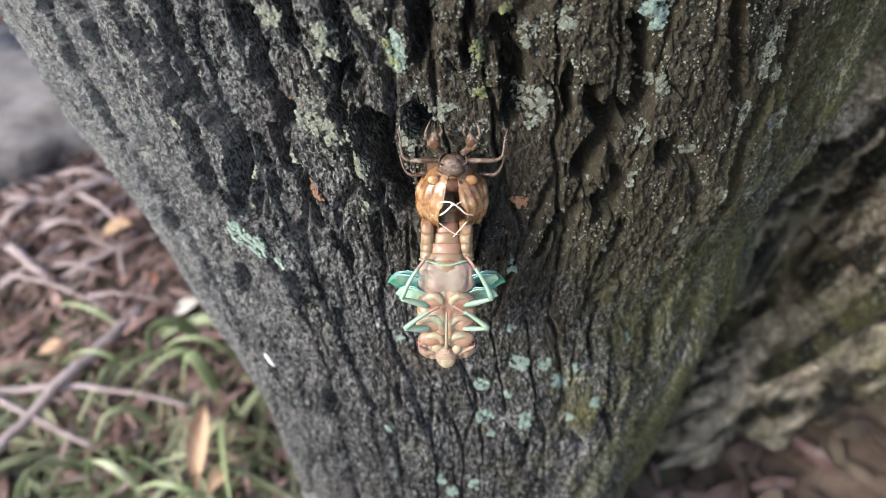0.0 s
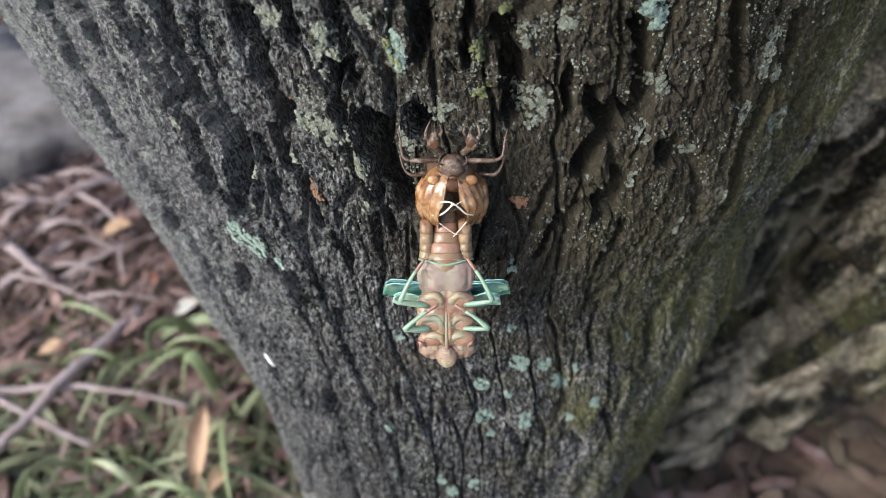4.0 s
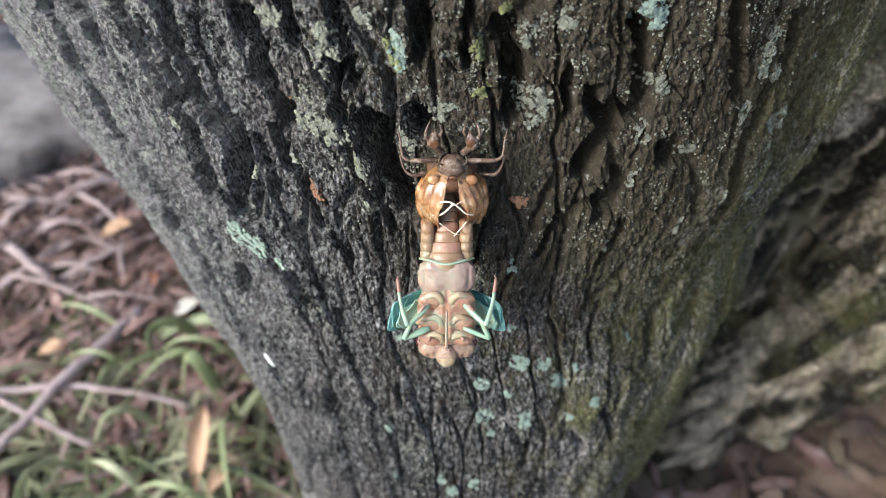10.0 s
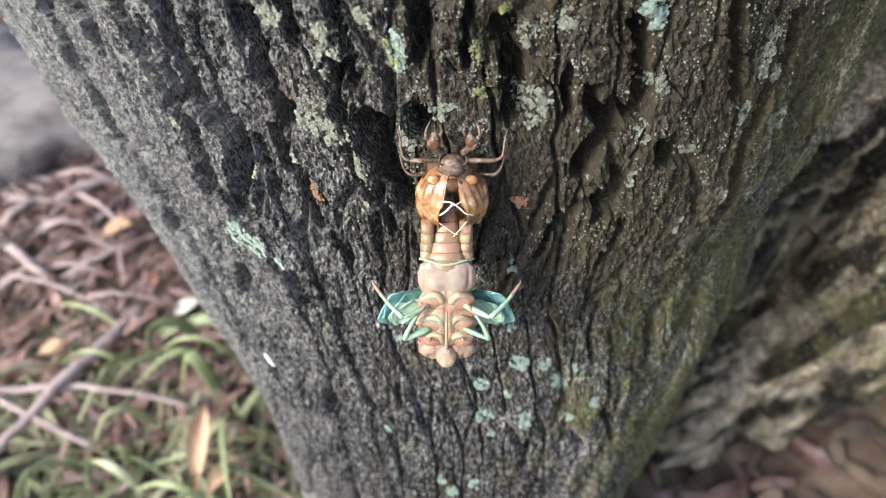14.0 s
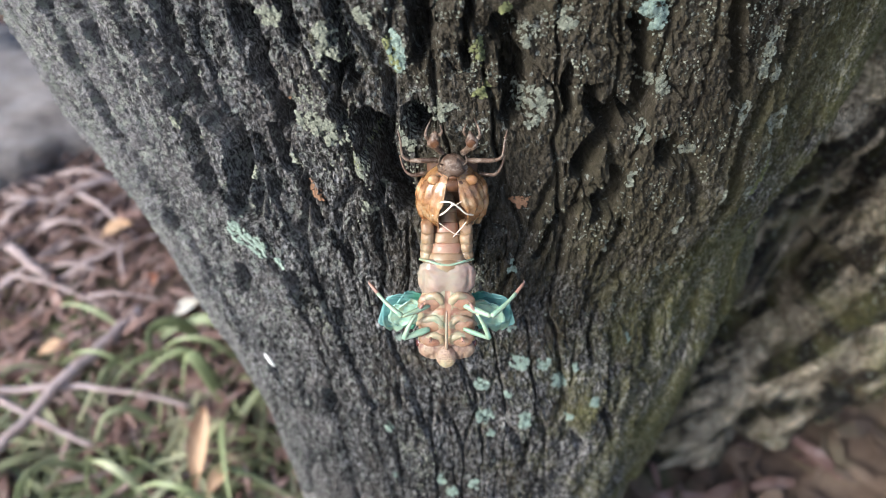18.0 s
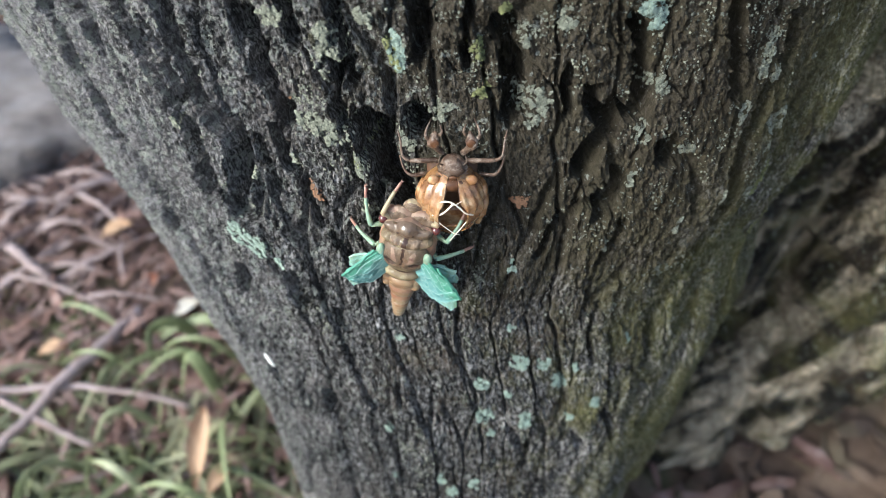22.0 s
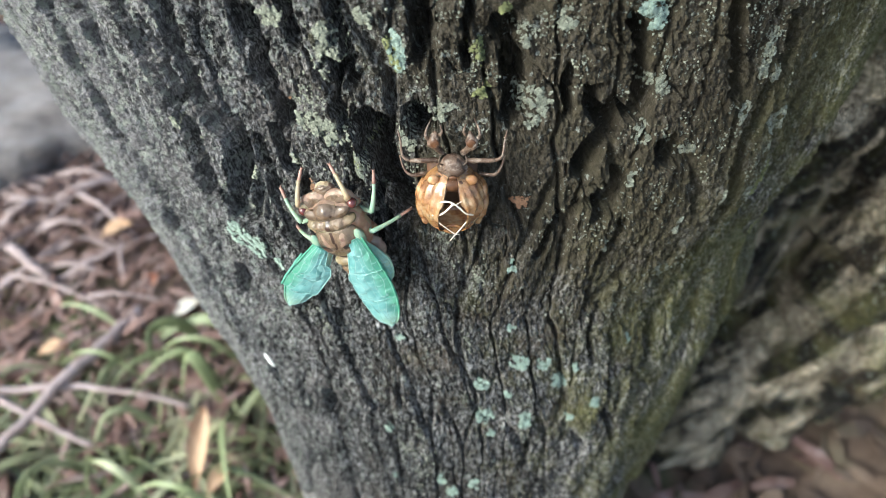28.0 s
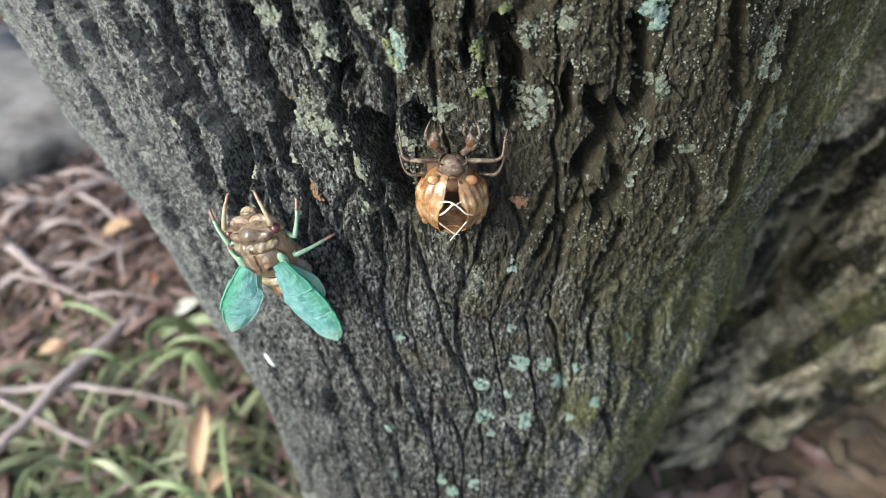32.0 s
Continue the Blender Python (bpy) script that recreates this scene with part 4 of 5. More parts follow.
def build_shell():
    root = tagged(new("cicada_shell"), "empty split amber nymph shell clinging to the bark", "insect shell")
    root.matrix_world = frame_at(bark_point(1.75, 16.0, -1.0), BARK_X, BARK_T, BARK_N)
    for side in (-1, 1):
        shell_lobe(side).make("thorax_half", [SHELL, SHELL_INSIDE], root, "glossy wrinkled amber half of the split back")
        pad = Shape().blob((side * 5.2, -1.6, 3.4), (1.5, 5.0, 3.2), 3, 0.12, (0, side * 18, side * -6), n=20, m=18, groove=0.03, grooves=11)
        pad.make("wing_pad", SHELL, root)
        Shape().blob((side * 3.5, 5.3, 6.5), (1.2, 1.0, 0.8), 2, 0.1, n=26, m=20).make("eye", SHELL, root, "hollow glossy eye cap")
        Shape().tube(curve_points([(side * 1.9, 8.6, 6.4), (side * 2.5, 9.8, 7.4), (side * 2.2, 11.6, 7.4)], 8), [0.2, 0.18, 0.14, 0.12, 0.1, 0.09, 0.07, 0.04], k=6).make("antenna", SHELL_DUSTY, root)
        fore = Shape().tube(curve_points([(side * 1.8, 9.0, 3.2), (side * 3.0, 11.0, 4.4), (side * 3.5, 12.6, 4.8), (side * 3.0, 14.4, 4.2)], 12), [0.5, 0.55, 0.6, 0.65, 0.8, 1.0, 1.25, 1.3, 1.15, 0.85, 0.55, 0.25], k=16, flat=0.8, rough=0.45)
        fore.make("foreleg", SHELL_DUSTY, root, "stout brown digging foreleg")
        # a dark blob laid on the solid foreleg paints the shade of a hollow
        Shape().blob((side * 3.3, 12.7, 5.75), (0.85, 0.8, 0.3), 2, 0.2).make("hollow_shade", SHELL_INSIDE, root, "dark patch painted as the shade in the foreleg hollow")
        claw = Shape().tube(curve_points([(side * 4.4, 13.0, 4.6), (side * 4.9, 14.0, 5.0), (side * 4.6, 15.2, 4.4), (side * 3.8, 16.4, 3.0)], 9), [0.4, 0.4, 0.34, 0.3, 0.26, 0.22, 0.18, 0.12, 0.05], k=7)
        claw.tube(curve_points([(side * 2.4, 13.8, 4.6), (side * 1.9, 14.8, 4.9), (side * 2.4, 16.0, 4.4)], 6), [0.36, 0.32, 0.26, 0.2, 0.14, 0.05], k=6)
        claw.make("claw", SHELL_DUSTY, root)
        mid = Shape().tube(curve_points([(side * 2.6, 7.6, 3.4), (side * 5.4, 8.2, 4.4), (side * 8.0, 8.4, 4.6)], 8), [0.5, 0.52, 0.52, 0.5, 0.46, 0.42, 0.38, 0.34], rough=0.4)
        mid.tube(curve_points([(side * 8.0, 8.4, 4.6), (side * 9.2, 9.4, 4.6), (side * 9.5, 11.8, 3.6), (side * 10.0, 13.6, 2.4)], 9), [0.36, 0.33, 0.29, 0.27, 0.25, 0.23, 0.2, 0.16, 0.07], k=7, rough=0.35)
        for q in range(5):
            mid.tube([(side * 9.3, 10.0 + q * 0.6, 4.2 - q * 0.25), (side * 10.2, 10.5 + q * 0.6, 4.3 - q * 0.25)], [0.07, 0.02], k=4)
        mid.make("middle_leg", SHELL_DUSTY, root, "thin dusty bent leg")
        hind = Shape().tube(curve_points([(side * 5.2, 4.2, 2.6), (side * 7.6, 4.4, 3.6), (side * 9.0, 5.4, 3.2), (side * 9.9, 7.8, 2.0)], 9), [0.45, 0.42, 0.38, 0.34, 0.3, 0.28, 0.24, 0.2, 0.08], k=7, rough=0.35)
        hind.make("hind_leg", SHELL_DUSTY, root)
    head = Shape().blob((0, 7.2, 5.0), (2.6, 2.1, 2.2), 4, 0.3, n=32, m=24, fine=0.1)
    head.blob((0, 7.9, 6.4), (1.9, 2.0, 1.3), 5, 0.2, square=0.85, n=24, m=26, groove=0.03, grooves=13)
    head.make("head", SHELL_DUSTY, root, "dusty brown head with a ridged snout")
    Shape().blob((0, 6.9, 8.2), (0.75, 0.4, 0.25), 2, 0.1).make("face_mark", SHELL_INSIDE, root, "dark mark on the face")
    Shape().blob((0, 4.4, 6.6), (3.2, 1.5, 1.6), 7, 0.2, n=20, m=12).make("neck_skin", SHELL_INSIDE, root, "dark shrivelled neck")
    hair_rng = random.Random(4)
    hairs = Shape()
    for _ in range(70):
        a, v = hair_rng.uniform(0, 3.14), hair_rng.uniform(-1, 1)
        c = Vector((2.4 * math.cos(a), 7.6 + 2.0 * v, 6.0 + 1.7 * math.sin(a) * (1 - 0.5 * v * v)))
        d = Vector((math.cos(a), hair_rng.uniform(-0.2, 1.2), math.sin(a))).normalized()
        hairs.tube([c, c + d * hair_rng.uniform(0.5, 1.1)], [0.05, 0.02], k=4)
    hairs.make("bristles", SHELL_DUSTY, root, "short stiff bristles on the head")
    rings = []
    for i in range(12):
        v = i / 11
        w = 5.6 * (1 - 0.75 * v ** 1.6) * (1 + 0.04 * math.cos(v * 34))
        rings.append([(w * math.cos(a), -2.0 - 8.6 * v, 2.9 - 0.8 * v + (0.5 * w) * math.sin(a)) for a in (2 * math.pi * j / 20 for j in range(20))])
    Shape().rings(rings).make("abdomen", SHELL, root)
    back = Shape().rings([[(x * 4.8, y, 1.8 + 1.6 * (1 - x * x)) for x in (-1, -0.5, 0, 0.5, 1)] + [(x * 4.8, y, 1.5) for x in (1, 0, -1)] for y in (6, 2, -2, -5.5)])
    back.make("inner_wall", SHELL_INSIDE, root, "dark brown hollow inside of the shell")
    lip = Shape().tube(curve_points([(-4.2, -5.4, 5.4), (-2.4, -6.2, 6.3), (-0.6, -5.6, 6.4), (0.8, -5.6, 6.4), (2.6, -6.2, 6.3), (4.2, -5.4, 5.4)], 16), 0.75, k=8, flat=0.5)
    lip.make("lower_rim", SHELL, root, "scalloped amber rim below the opening")
    for pts, r in ((((-2.3, 2.4, 9.6), (-1.0, 2.9, 10.0), (0.2, 2.6, 10.3), (1.3, 1.6, 10.2), (2.4, 0.2, 10.0), (3.9, -0.8, 9.2)), 0.17),
                   (((0.1, 2.6, 10.3), (-0.8, 1.4, 10.3), (-2.2, -0.2, 9.9), (-4.2, -1.0, 8.8)), 0.19),
                   (((1.6, 2.6, 9.6), (0.7, 2.4, 10.2), (0.0, 2.3, 10.3)), 0.11),
                   (((-3.0, -2.0, 9.4), (-1.2, -3.4, 9.8), (0.5, -4.8, 9.9), (1.4, -5.2, 9.6)), 0.09),
                   (((2.7, -2.2, 9.4), (1.4, -3.8, 9.9), (0.2, -5.6, 9.8), (-0.4, -7.2, 9.0)), 0.09)):
        Shape().tube(curve_points(pts, 14), [r * (0.7 + 0.5 * abs(math.sin(i))) for i in range(14)], k=6).make("thread", THREAD, root, "torn white windpipe thread")
    return root


# ---- the cicada ----
def body_pose(x, h, n, phi, yaw=0.0, roll=0.0):
    """Head down with its back to the bark at phi 0, head up with its back outwards at 180; yaw turns it on the bark, to the left."""
    p = radians(phi)
    y = -BARK_T * math.cos(p) + BARK_N * math.sin(p)
    z = -BARK_N * math.cos(p) - BARK_T * math.sin(p)
    m = frame_at((0, 0, 0), BARK_X, y, z)
    return Matrix.Translation(bark_point(x, h, n)) @ Matrix.Rotation(radians(yaw), 4, BARK_N) @ m @ Matrix.Rotation(radians(roll), 4, "Y")


def leg_mesh(kind, l1, l2, mats):
    fat = 1.5 if kind == "foreleg" else 0.72
    femur = Shape().tube([(0, l1 * v, 0) for v in (0, 0.12, 0.35, 0.6, 0.85, 1.0)], [0.45, fat * 0.8, fat, fat * 0.85, 0.5, 0.42], k=10, flat=0.75)
    shin = Shape().tube([(0, l2 * v, 0.5 * math.sin(math.pi * v)) for v in (0, 0.08, 0.2, 0.35, 0.5, 0.6, 0.68)], [0.5, 0.54, 0.48, 0.42, 0.37, 0.37, 0.40], k=8)
    shin.tube([(0, l2 * 0.67, 0.42), (0, l2 * 0.76, 0.34), (0, l2 * 0.88, 0.25), (0, l2 * 0.96, 0.2)], [0.36, 0.33, 0.33, 0.24], 1, k=8)
    for q in (-1, 1):
        shin.tube([(0, l2 * 0.95, 0.2), (q * 0.25, l2 * 0.99, 0.1), (q * 0.4, l2, -0.3)], [0.14, 0.1, 0.03], 1, k=5)
    for q in (0.25, 0.4, 0.55):
        shin.tube([(0, l2 * q, 0.3), (0.1, l2 * (q + 0.06), 0.75)], [0.1, 0.02], 0, k=4)
    return femur, shin


LEGS = {"foreleg": (5.0, 7.6, (2.7, 6.2, -4.2)), "middle_leg": (5.4, 8.4, (3.3, 2.6, -4.8)), "hind_leg": (6.0, 9.8, (3.4, -2.2, -4.6))}


def leg_rows(kind, side, marks):
    """Rows of the thigh in the body's space and of the shin in the thigh's; marks: seconds, where the foot is, where the knee points."""
    l1, l2, hip = LEGS[kind]
    hip = Vector((side * hip[0], hip[1], hip[2]))
    thigh, shin = [], []
    for t, foot, pole in marks:
        to = Vector((side * foot[0], foot[1], foot[2])) - hip
        d = min(max(to.length, abs(l1 - l2) + 0.4), l1 + l2 - 0.3)
        u = to.normalized()
        p = Vector((side * pole[0], pole[1], pole[2]))
        p = (p - u * p.dot(u)).normalized()
        ca = (l1 * l1 + d * d - l2 * l2) / (2 * l1 * d)
        sa = math.sqrt(max(0, 1 - ca * ca))
        y = u * ca + p * sa
        z = (p * ca - u * sa)
        knee = math.acos(max(-1, min(1, (d * d - l1 * l1 - l2 * l2) / (2 * l1 * l2))))
        thigh.append((t, frame_at(hip * MM, y.cross(z), y, z)))
        shin.append((t, Matrix.Translation((0, l1 * MM, 0)) @ Matrix.Rotation(-knee, 4, "X")))
    return thigh, shin


def wing_outline(y, length, width):
    v = y / length
    full = width * min(1.0, 0.40 + 1.5 * v)
    chord = full * math.sqrt(max(0.0, 1 - max(0.0, (v - 0.50) / 0.50) ** 2.4))
    return 0.14 * width * math.sin(math.pi * v) - 0.38 * (full - chord), max(0.06, chord)


def wing_section(length, width, y0, y1, side, veins=True, crumple=0.36, lift=0.0, skin=0):
    """A stretch of a wing from y0 to y1: a thin puffy sheet with a leading rib and raised veins; its open ends are rounded off."""
    s = Shape()
    nu, nv = 22, 14

    def edge(y):
        lead, chord = wing_outline(min(y, length * 0.995), length, width)
        for near in ([y - y0] if y0 > 0.1 else []) + ([y1 - y] if y1 < length * 0.98 else []):
            u = min(max(near / 1.5, 0.0), 1.0)
            chord *= 0.72 + 0.28 * math.sqrt(max(0.0, 1 - (1 - u) ** 2))
        return lead, chord

    def at(y, q, up=0.15):
        lead, chord = edge(y)
        x = -lead + chord * q
        wave = crumple * noise.noise(Vector((x * 0.55, y * 0.55, length + side))) + 0.4 * crumple * noise.noise(Vector((x * 1.6, y * 1.6, side)))
        return (side * x, y, lift + 0.6 * math.sin(math.pi * q) + wave + up)

    top, low = [], []
    for i in range(nu + 1):
        y = y0 + (y1 - y0) * i / nu
        for j in range(nv + 1):
            q = j / nv
            th = 0.12 * (1 - abs(2 * q - 1) ** 3) + 0.03
            top.append(at(y, q, th))
            low.append(at(y, q, -th))
    fs = []
    for i in range(nu):
        for j in range(nv):
            a = i * (nv + 1) + j
            f = (a, a + 1, a + nv + 2, a + nv + 1)
            fs.append(f if side > 0 else f[::-1])
    n0 = len(top)
    low_fs = [tuple(k + n0 for k in f[::-1]) for f in fs]
    rim = [j for j in range(nv + 1)] + [i * (nv + 1) + nv for i in range(1, nu + 1)] + [nu * (nv + 1) + j for j in range(nv - 1, -1, -1)] + [i * (nv + 1) for i in range(nu - 1, 0, -1)]
    side_fs = [(rim[k], rim[(k + 1) % len(rim)], rim[(k + 1) % len(rim)] + n0, rim[k] + n0) for k in range(len(rim))]
    s.add(top + low, fs + low_fs + side_fs)
    s.tube([at(y0 + (y1 - y0) * i / 14, 0.03) for i in range(15)], 0.2, 0, k=6)
    if veins:
        cols = (0.2, 0.38, 0.56, 0.76)
        for q in cols:
            s.tube([at(y0 + (y1 - y0) * i / 14, q + 0.04 * math.sin((y0 + (y1 - y0) * i / 14) * 0.8 + q * 9), 0.17) for i in range(15)], 0.048, 1, k=5)
        for k, q in enumerate((0.03, *cols)):
            for y in (0.12, 0.42, 0.72, 0.96):
                yy = y0 + (y1 - y0) * min(y + 0.14 * (k % 2), 0.97)
                s.tube([at(yy, q, 0.2), at(yy + 0.35, min(q + 0.10, 0.98), 0.2), at(yy + 0.1, min(q + 0.19, 0.98), 0.19)], 0.045, 1, k=5)
        s.tube([at(y0 + (y1 - y0) * i / 14, 0.985, 0.1) for i in range(15)], 0.1, 1, k=5)
    return s


def build_cicada():
    root = tagged(new("cicada"), "newly hatched soft brown and mint-green cicada leaving its shell", "cicada")
    parts = {}

    def back_paint(x, y, z):
        ax = abs(x)
        if z < 0.2:
            return 1
        pit = ((ax - 2.4) / 1.2) ** 2 + ((y - 0.2) / 0.8) ** 2 < 1
        band = ((ax - 1.3 - 0.25 * y) / 0.55) ** 2 + ((y - 2.2) / 1.6) ** 2 < 1
        return 2 if pit or (ax < 0.28 and y > 0.2) or (ax < 3.2 and -3.7 < y < -3.2) else (3 if band else 1 if ax > 4.2 or (ax < 1.3 and y < -1.0) else 0)

    back = Shape().sculpt((0, 0.2, 0.5), (4.9, 5.2, 3.2), ((2.4, 0.2, 3.8, 1.0, 0.7, -0.8), (2.4, 0.2, 3.8, 1.7, 1.4, 0.35), (0, -3.9, 3.4, 1.7, 0.7, 0.5), (1.9, 2.4, 4.0, 1.1, 2.0, 0.2),
                                                            (0, 1.4, 4.0, 0.3, 2.6, -0.18), (0, -3.3, 3.6, 4.5, 0.3, -0.35), (2.8, -4.0, 3.2, 1.4, 0.5, 0.35)),
                          back_paint, n=128, m=110, grain=0.03)
    back.make("back_plate", [BROWN, OLIVE, DARK_MARK, MOTTLED], root, "domed brown back with dark glossy hollows")
    Shape().sculpt((0, -5.0, 1.7), (3.6, 1.6, 2.2), ((0, -5.4, 4, 2.0, 0.4, -0.3),), n=40, m=30, grain=0.03).make("back_ridge", OLIVE, root, "tan ridge behind the back plate")

    def collar_paint(x, y, z):
        return 1 if z > 0 and ((abs(x) - 1.9) ** 2 / 1.6 + (y - 5.5) ** 2 / 0.8 < 1) else (2 if z > 0 and abs(x) < 0.5 and y > 4.6 else 0)

    collar = Shape().sculpt((0, 4.9, 0.0), (5.0, 1.5, 2.6), ((0, 3.9, 3.5, 5.5, 0.4, 0.45), (1.1, 5.4, 3.5, 0.4, 1.0, -0.3), (3.1, 5.2, 3.0, 0.5, 1.1, -0.35), (4.9, 4.6, 1.5, 0.8, 0.9, 0.2)), collar_paint, n=96, m=60, grain=0.04)
    collar.make("collar", [OLIVE, BROWN, DARK_MARK], root, "olive-brown furrowed collar")
    head = Shape().sculpt((0, 6.9, -0.6), (4.8, 1.8, 2.0), ((0, 8.5, 0.6, 1.6, 1.1, 0.6), (2.5, 7.9, 1.6, 0.9, 0.8, -0.35), (0, 7.4, 2, 0.9, 0.5, 0.3), (4.6, 7.8, 0.5, 0.9, 0.9, 0.15)),
                            lambda x, y, z: 2 if z > 1.2 and abs(x) > 1.2 and abs(x) < 2.6 and y > 7.0 else (1 if z < -0.6 else 0))
    head.make("head", [BROWN, MOTTLED, DARK_MARK], root, "blunt mottled brown head")
    for side in (-1, 1):
        Shape().blob((side * 5.2, 7.2, -1.5), (1.0, 1.05, 1.1), 2, 0.0, n=20, m=16, fine=0.0).make("eye", EYE_RED, root, "dark red bulging eye")
        Shape().tube([(side * 2.4, 8.1, -0.4), (side * 2.8, 9.0, 0.2), (side * 3.1, 10.0, 0.2)], [0.16, 0.1, 0.04], k=6).make("antenna", OLIVE, root)
        cheek = Shape().sculpt((side * 2.5, 7.8, -2.8), (3.1, 2.4, 1.6), ((side * 3.4, 9.3, -3, 0.5, 0.9, -0.4), (side * 2.2, 8.7, -3, 0.4, 1.0, -0.3)), lambda x, y, z: 1 if z > -1.9 else 0, n=48, m=36, grain=0.05)
        cheek.make("cheek", [MOTTLED, BROWN], root, "mottled pinkish-brown cheek")
    ribs = [(0, 8.4 + 0.5 * q, -4.6, 1.5, 0.13, -0.16) for q in range(7)]
    face = Shape().sculpt((0, 9.0, -4.0), (2.1, 2.4, 1.5), ribs, lambda x, y, z: (2 if y < 9.0 or abs(x) > 1.4 else 0) if z < -3.5 else 1, n=40, m=44, grain=0.05)
    face.make("face", [LEG_CREAM, BROWN, MOTTLED], root, "swollen cream face ribbed with fine grooves")
    Shape().tube(curve_points([(0, 7.4, -4.2), (0, 5.6, -5.4), (0, 2.0, -5.8), (0, -1.6, -5.6)], 9), [0.5, 0.42, 0.36, 0.34, 0.32, 0.3, 0.28, 0.24, 0.12], k=8).make("beak", MILKY, root, "pale needle-like beak")

    def chest_paint(x, y, z):
        ax = abs(x)
        if z > -1.5:
            return 1
        gap = min(abs(y - 3.0), abs(y + 1.2))
        return 1 if gap < 0.6 or ax < 0.5 else (2 if ax > 4.6 else 0)

    chest = Shape().sculpt((0, 0.8, -1.7), (5.7, 8.2, 3.2), ((0, 2, -4.5, 0.5, 6.0, -0.5), (4.9, 3.0, -3, 0.8, 1.2, 0.5), (4.9, -1.0, -3, 0.8, 1.4, 0.5), (3.6, 3.0, -4, 2.0, 0.35, -0.5), (3.6, -1.2, -4, 2.0, 0.4, -0.5)),
                           chest_paint, n=80, m=70, grain=0.05)
    chest.make("chest", [PALE, PEACH, LEG_CREAM], root, "folded cream and pink underside")
    for side in (-1, 1):
        # folded hip of each leg: a bent swollen arch over a round joint
        for y, high, wide, skin in ((5.0, 1.0, 1.0, LEG_CREAM), (1.7, 1.5, 1.08, PALE), (-3.0, 1.5, 1.0, PALE)):
            hip = Shape().blob((side * 2.9, y + 0.1, -3.9), (2.5, 1.75, 1.0), 3, 0.12, n=28, m=20, fine=0.05, mat=1)
            bend = curve_points([(side * 5.3 * wide, y + 0.7, -3.0), (side * 3.9 * wide, y - 0.4 * high, -4.0), (side * 2.3, y - 0.8 * high, -4.35), (side * 1.15, y - 0.3, -4.3), (side * 1.0, y + 0.6, -4.0), (side * 1.7, y + 1.0, -4.0)], 22)
            hip.tube(bend, [0.45 + 0.36 * math.sin(math.pi * q / 21) for q in range(22)], 0, k=14, rough=0.22)
            hip.make("leg_base", [skin, PEACH], root, "swollen pale folded leg base")
        Shape().sculpt((side * 4.7, 1.2, 1.8), (0.95, 2.0, 0.8), (), n=24, m=18).make("wing_root", LEG_GREEN, root, "green wing root")
    belly = Shape().sculpt((0, -7.0, -2.0), (5.6, 4.4, 2.0), ((0.4, -5.2, -4, 0.3, 1.6, -0.45), (1.9, -5.6, -4, 1.7, 2.4, 0.5), (4.2, -7.4, -3, 0.35, 2.6, -0.35), (3.0, -9.4, -4, 2.4, 0.8, 0.2), (0, -9.2, -4, 1.0, 0.7, -0.3)),
                           turn=(6, 0, 0), n=72, m=52, grain=0.09, square=0.82)
    belly.make("belly_plate", MILKY, root, "smooth milky translucent belly plate with a middle seam")
    Shape().tube(curve_points([(-5.2, -10.5, -1.2), (-3.4, -10.9, -3.4), (0, -10.4, -4.2), (3.4, -10.9, -3.4), (5.2, -10.5, -1.2)], 24), 0.22, k=8, rough=0.5).make("belly_rim", LEG_GREEN, root, "pale green rim of the belly plate")
    # abdomen: a hinge with ringed segments, then a tip
    abd = Shape().blob((0, -0.8, 0), (3.8, 2.0, 3.2), 4, 0.04, n=24, m=10).make("abdomen", ABDOMEN, root, "ringed tan abdomen")
    for k in range(5):
        y, w = -0.8 - 2.0 * k, (3.7, 3.2, 2.7, 2.3, 2.0)[k]
        seg = Shape().rings([[(w * g * math.cos(a) * (1 + 0.03 * math.cos(8 * a)), y - d, 0.76 * w * g * math.sin(a)) for a in (2 * math.pi * j / 28 for j in range(28))]
                             for d, g in ((-0.4, 0.88), (0.0, 0.96), (0.5, 1.0), (1.3, 1.0), (1.9, 0.96), (2.2, 0.9))])
        seg.make("segment", (ABDOMEN, PEACH)[k % 2], abd)
    tail = Shape()
    for k in range(4):
        y, w = -0.3 - 1.1 * k, 1.95 - 0.22 * k
        tail.rings([[(w * g * math.cos(a), y - d * 0.8, 0.85 * w * g * math.sin(a)) for a in (2 * math.pi * j / 24 for j in range(24))]
                    for d, g in ((-0.3, 0.85), (0.2, 1.0), (1.2, 0.95), (1.8, 0.72))])
    parts["tail"] = tail.make("tail", ABDOMEN, abd, "tapered tan tail end")
    parts["abdomen"] = abd
    for side in (-1, 1):
        fold = Shape()
        for k in range(4):
            fold.blob((side * 0.55, 0.6 - 1.9 * k, 0.1 * k), (1.45 - 0.06 * k, 1.5, 2.1), k + 5, 0.2, n=24, m=18, fine=0.08, square=0.8)
        parts["fold", side] = fold.make("side_fold", ABDOMEN, root, "tan fold along the side of the abdomen")
    for kind, (l1, l2, hip) in LEGS.items():
        femur, shin = leg_mesh(kind, l1, l2, None)
        skin = LEG_CREAM if kind == "foreleg" else LEG_GREEN
        for side in (-1, 1):
            leg = femur.make(kind, skin, root, "soft pale jointed leg")
            parts[kind, side] = leg, shin.make("shin", [skin, LEG_PINK], leg, "thin shin with a pink foot")
    mats = [WING, WING_VEIN]
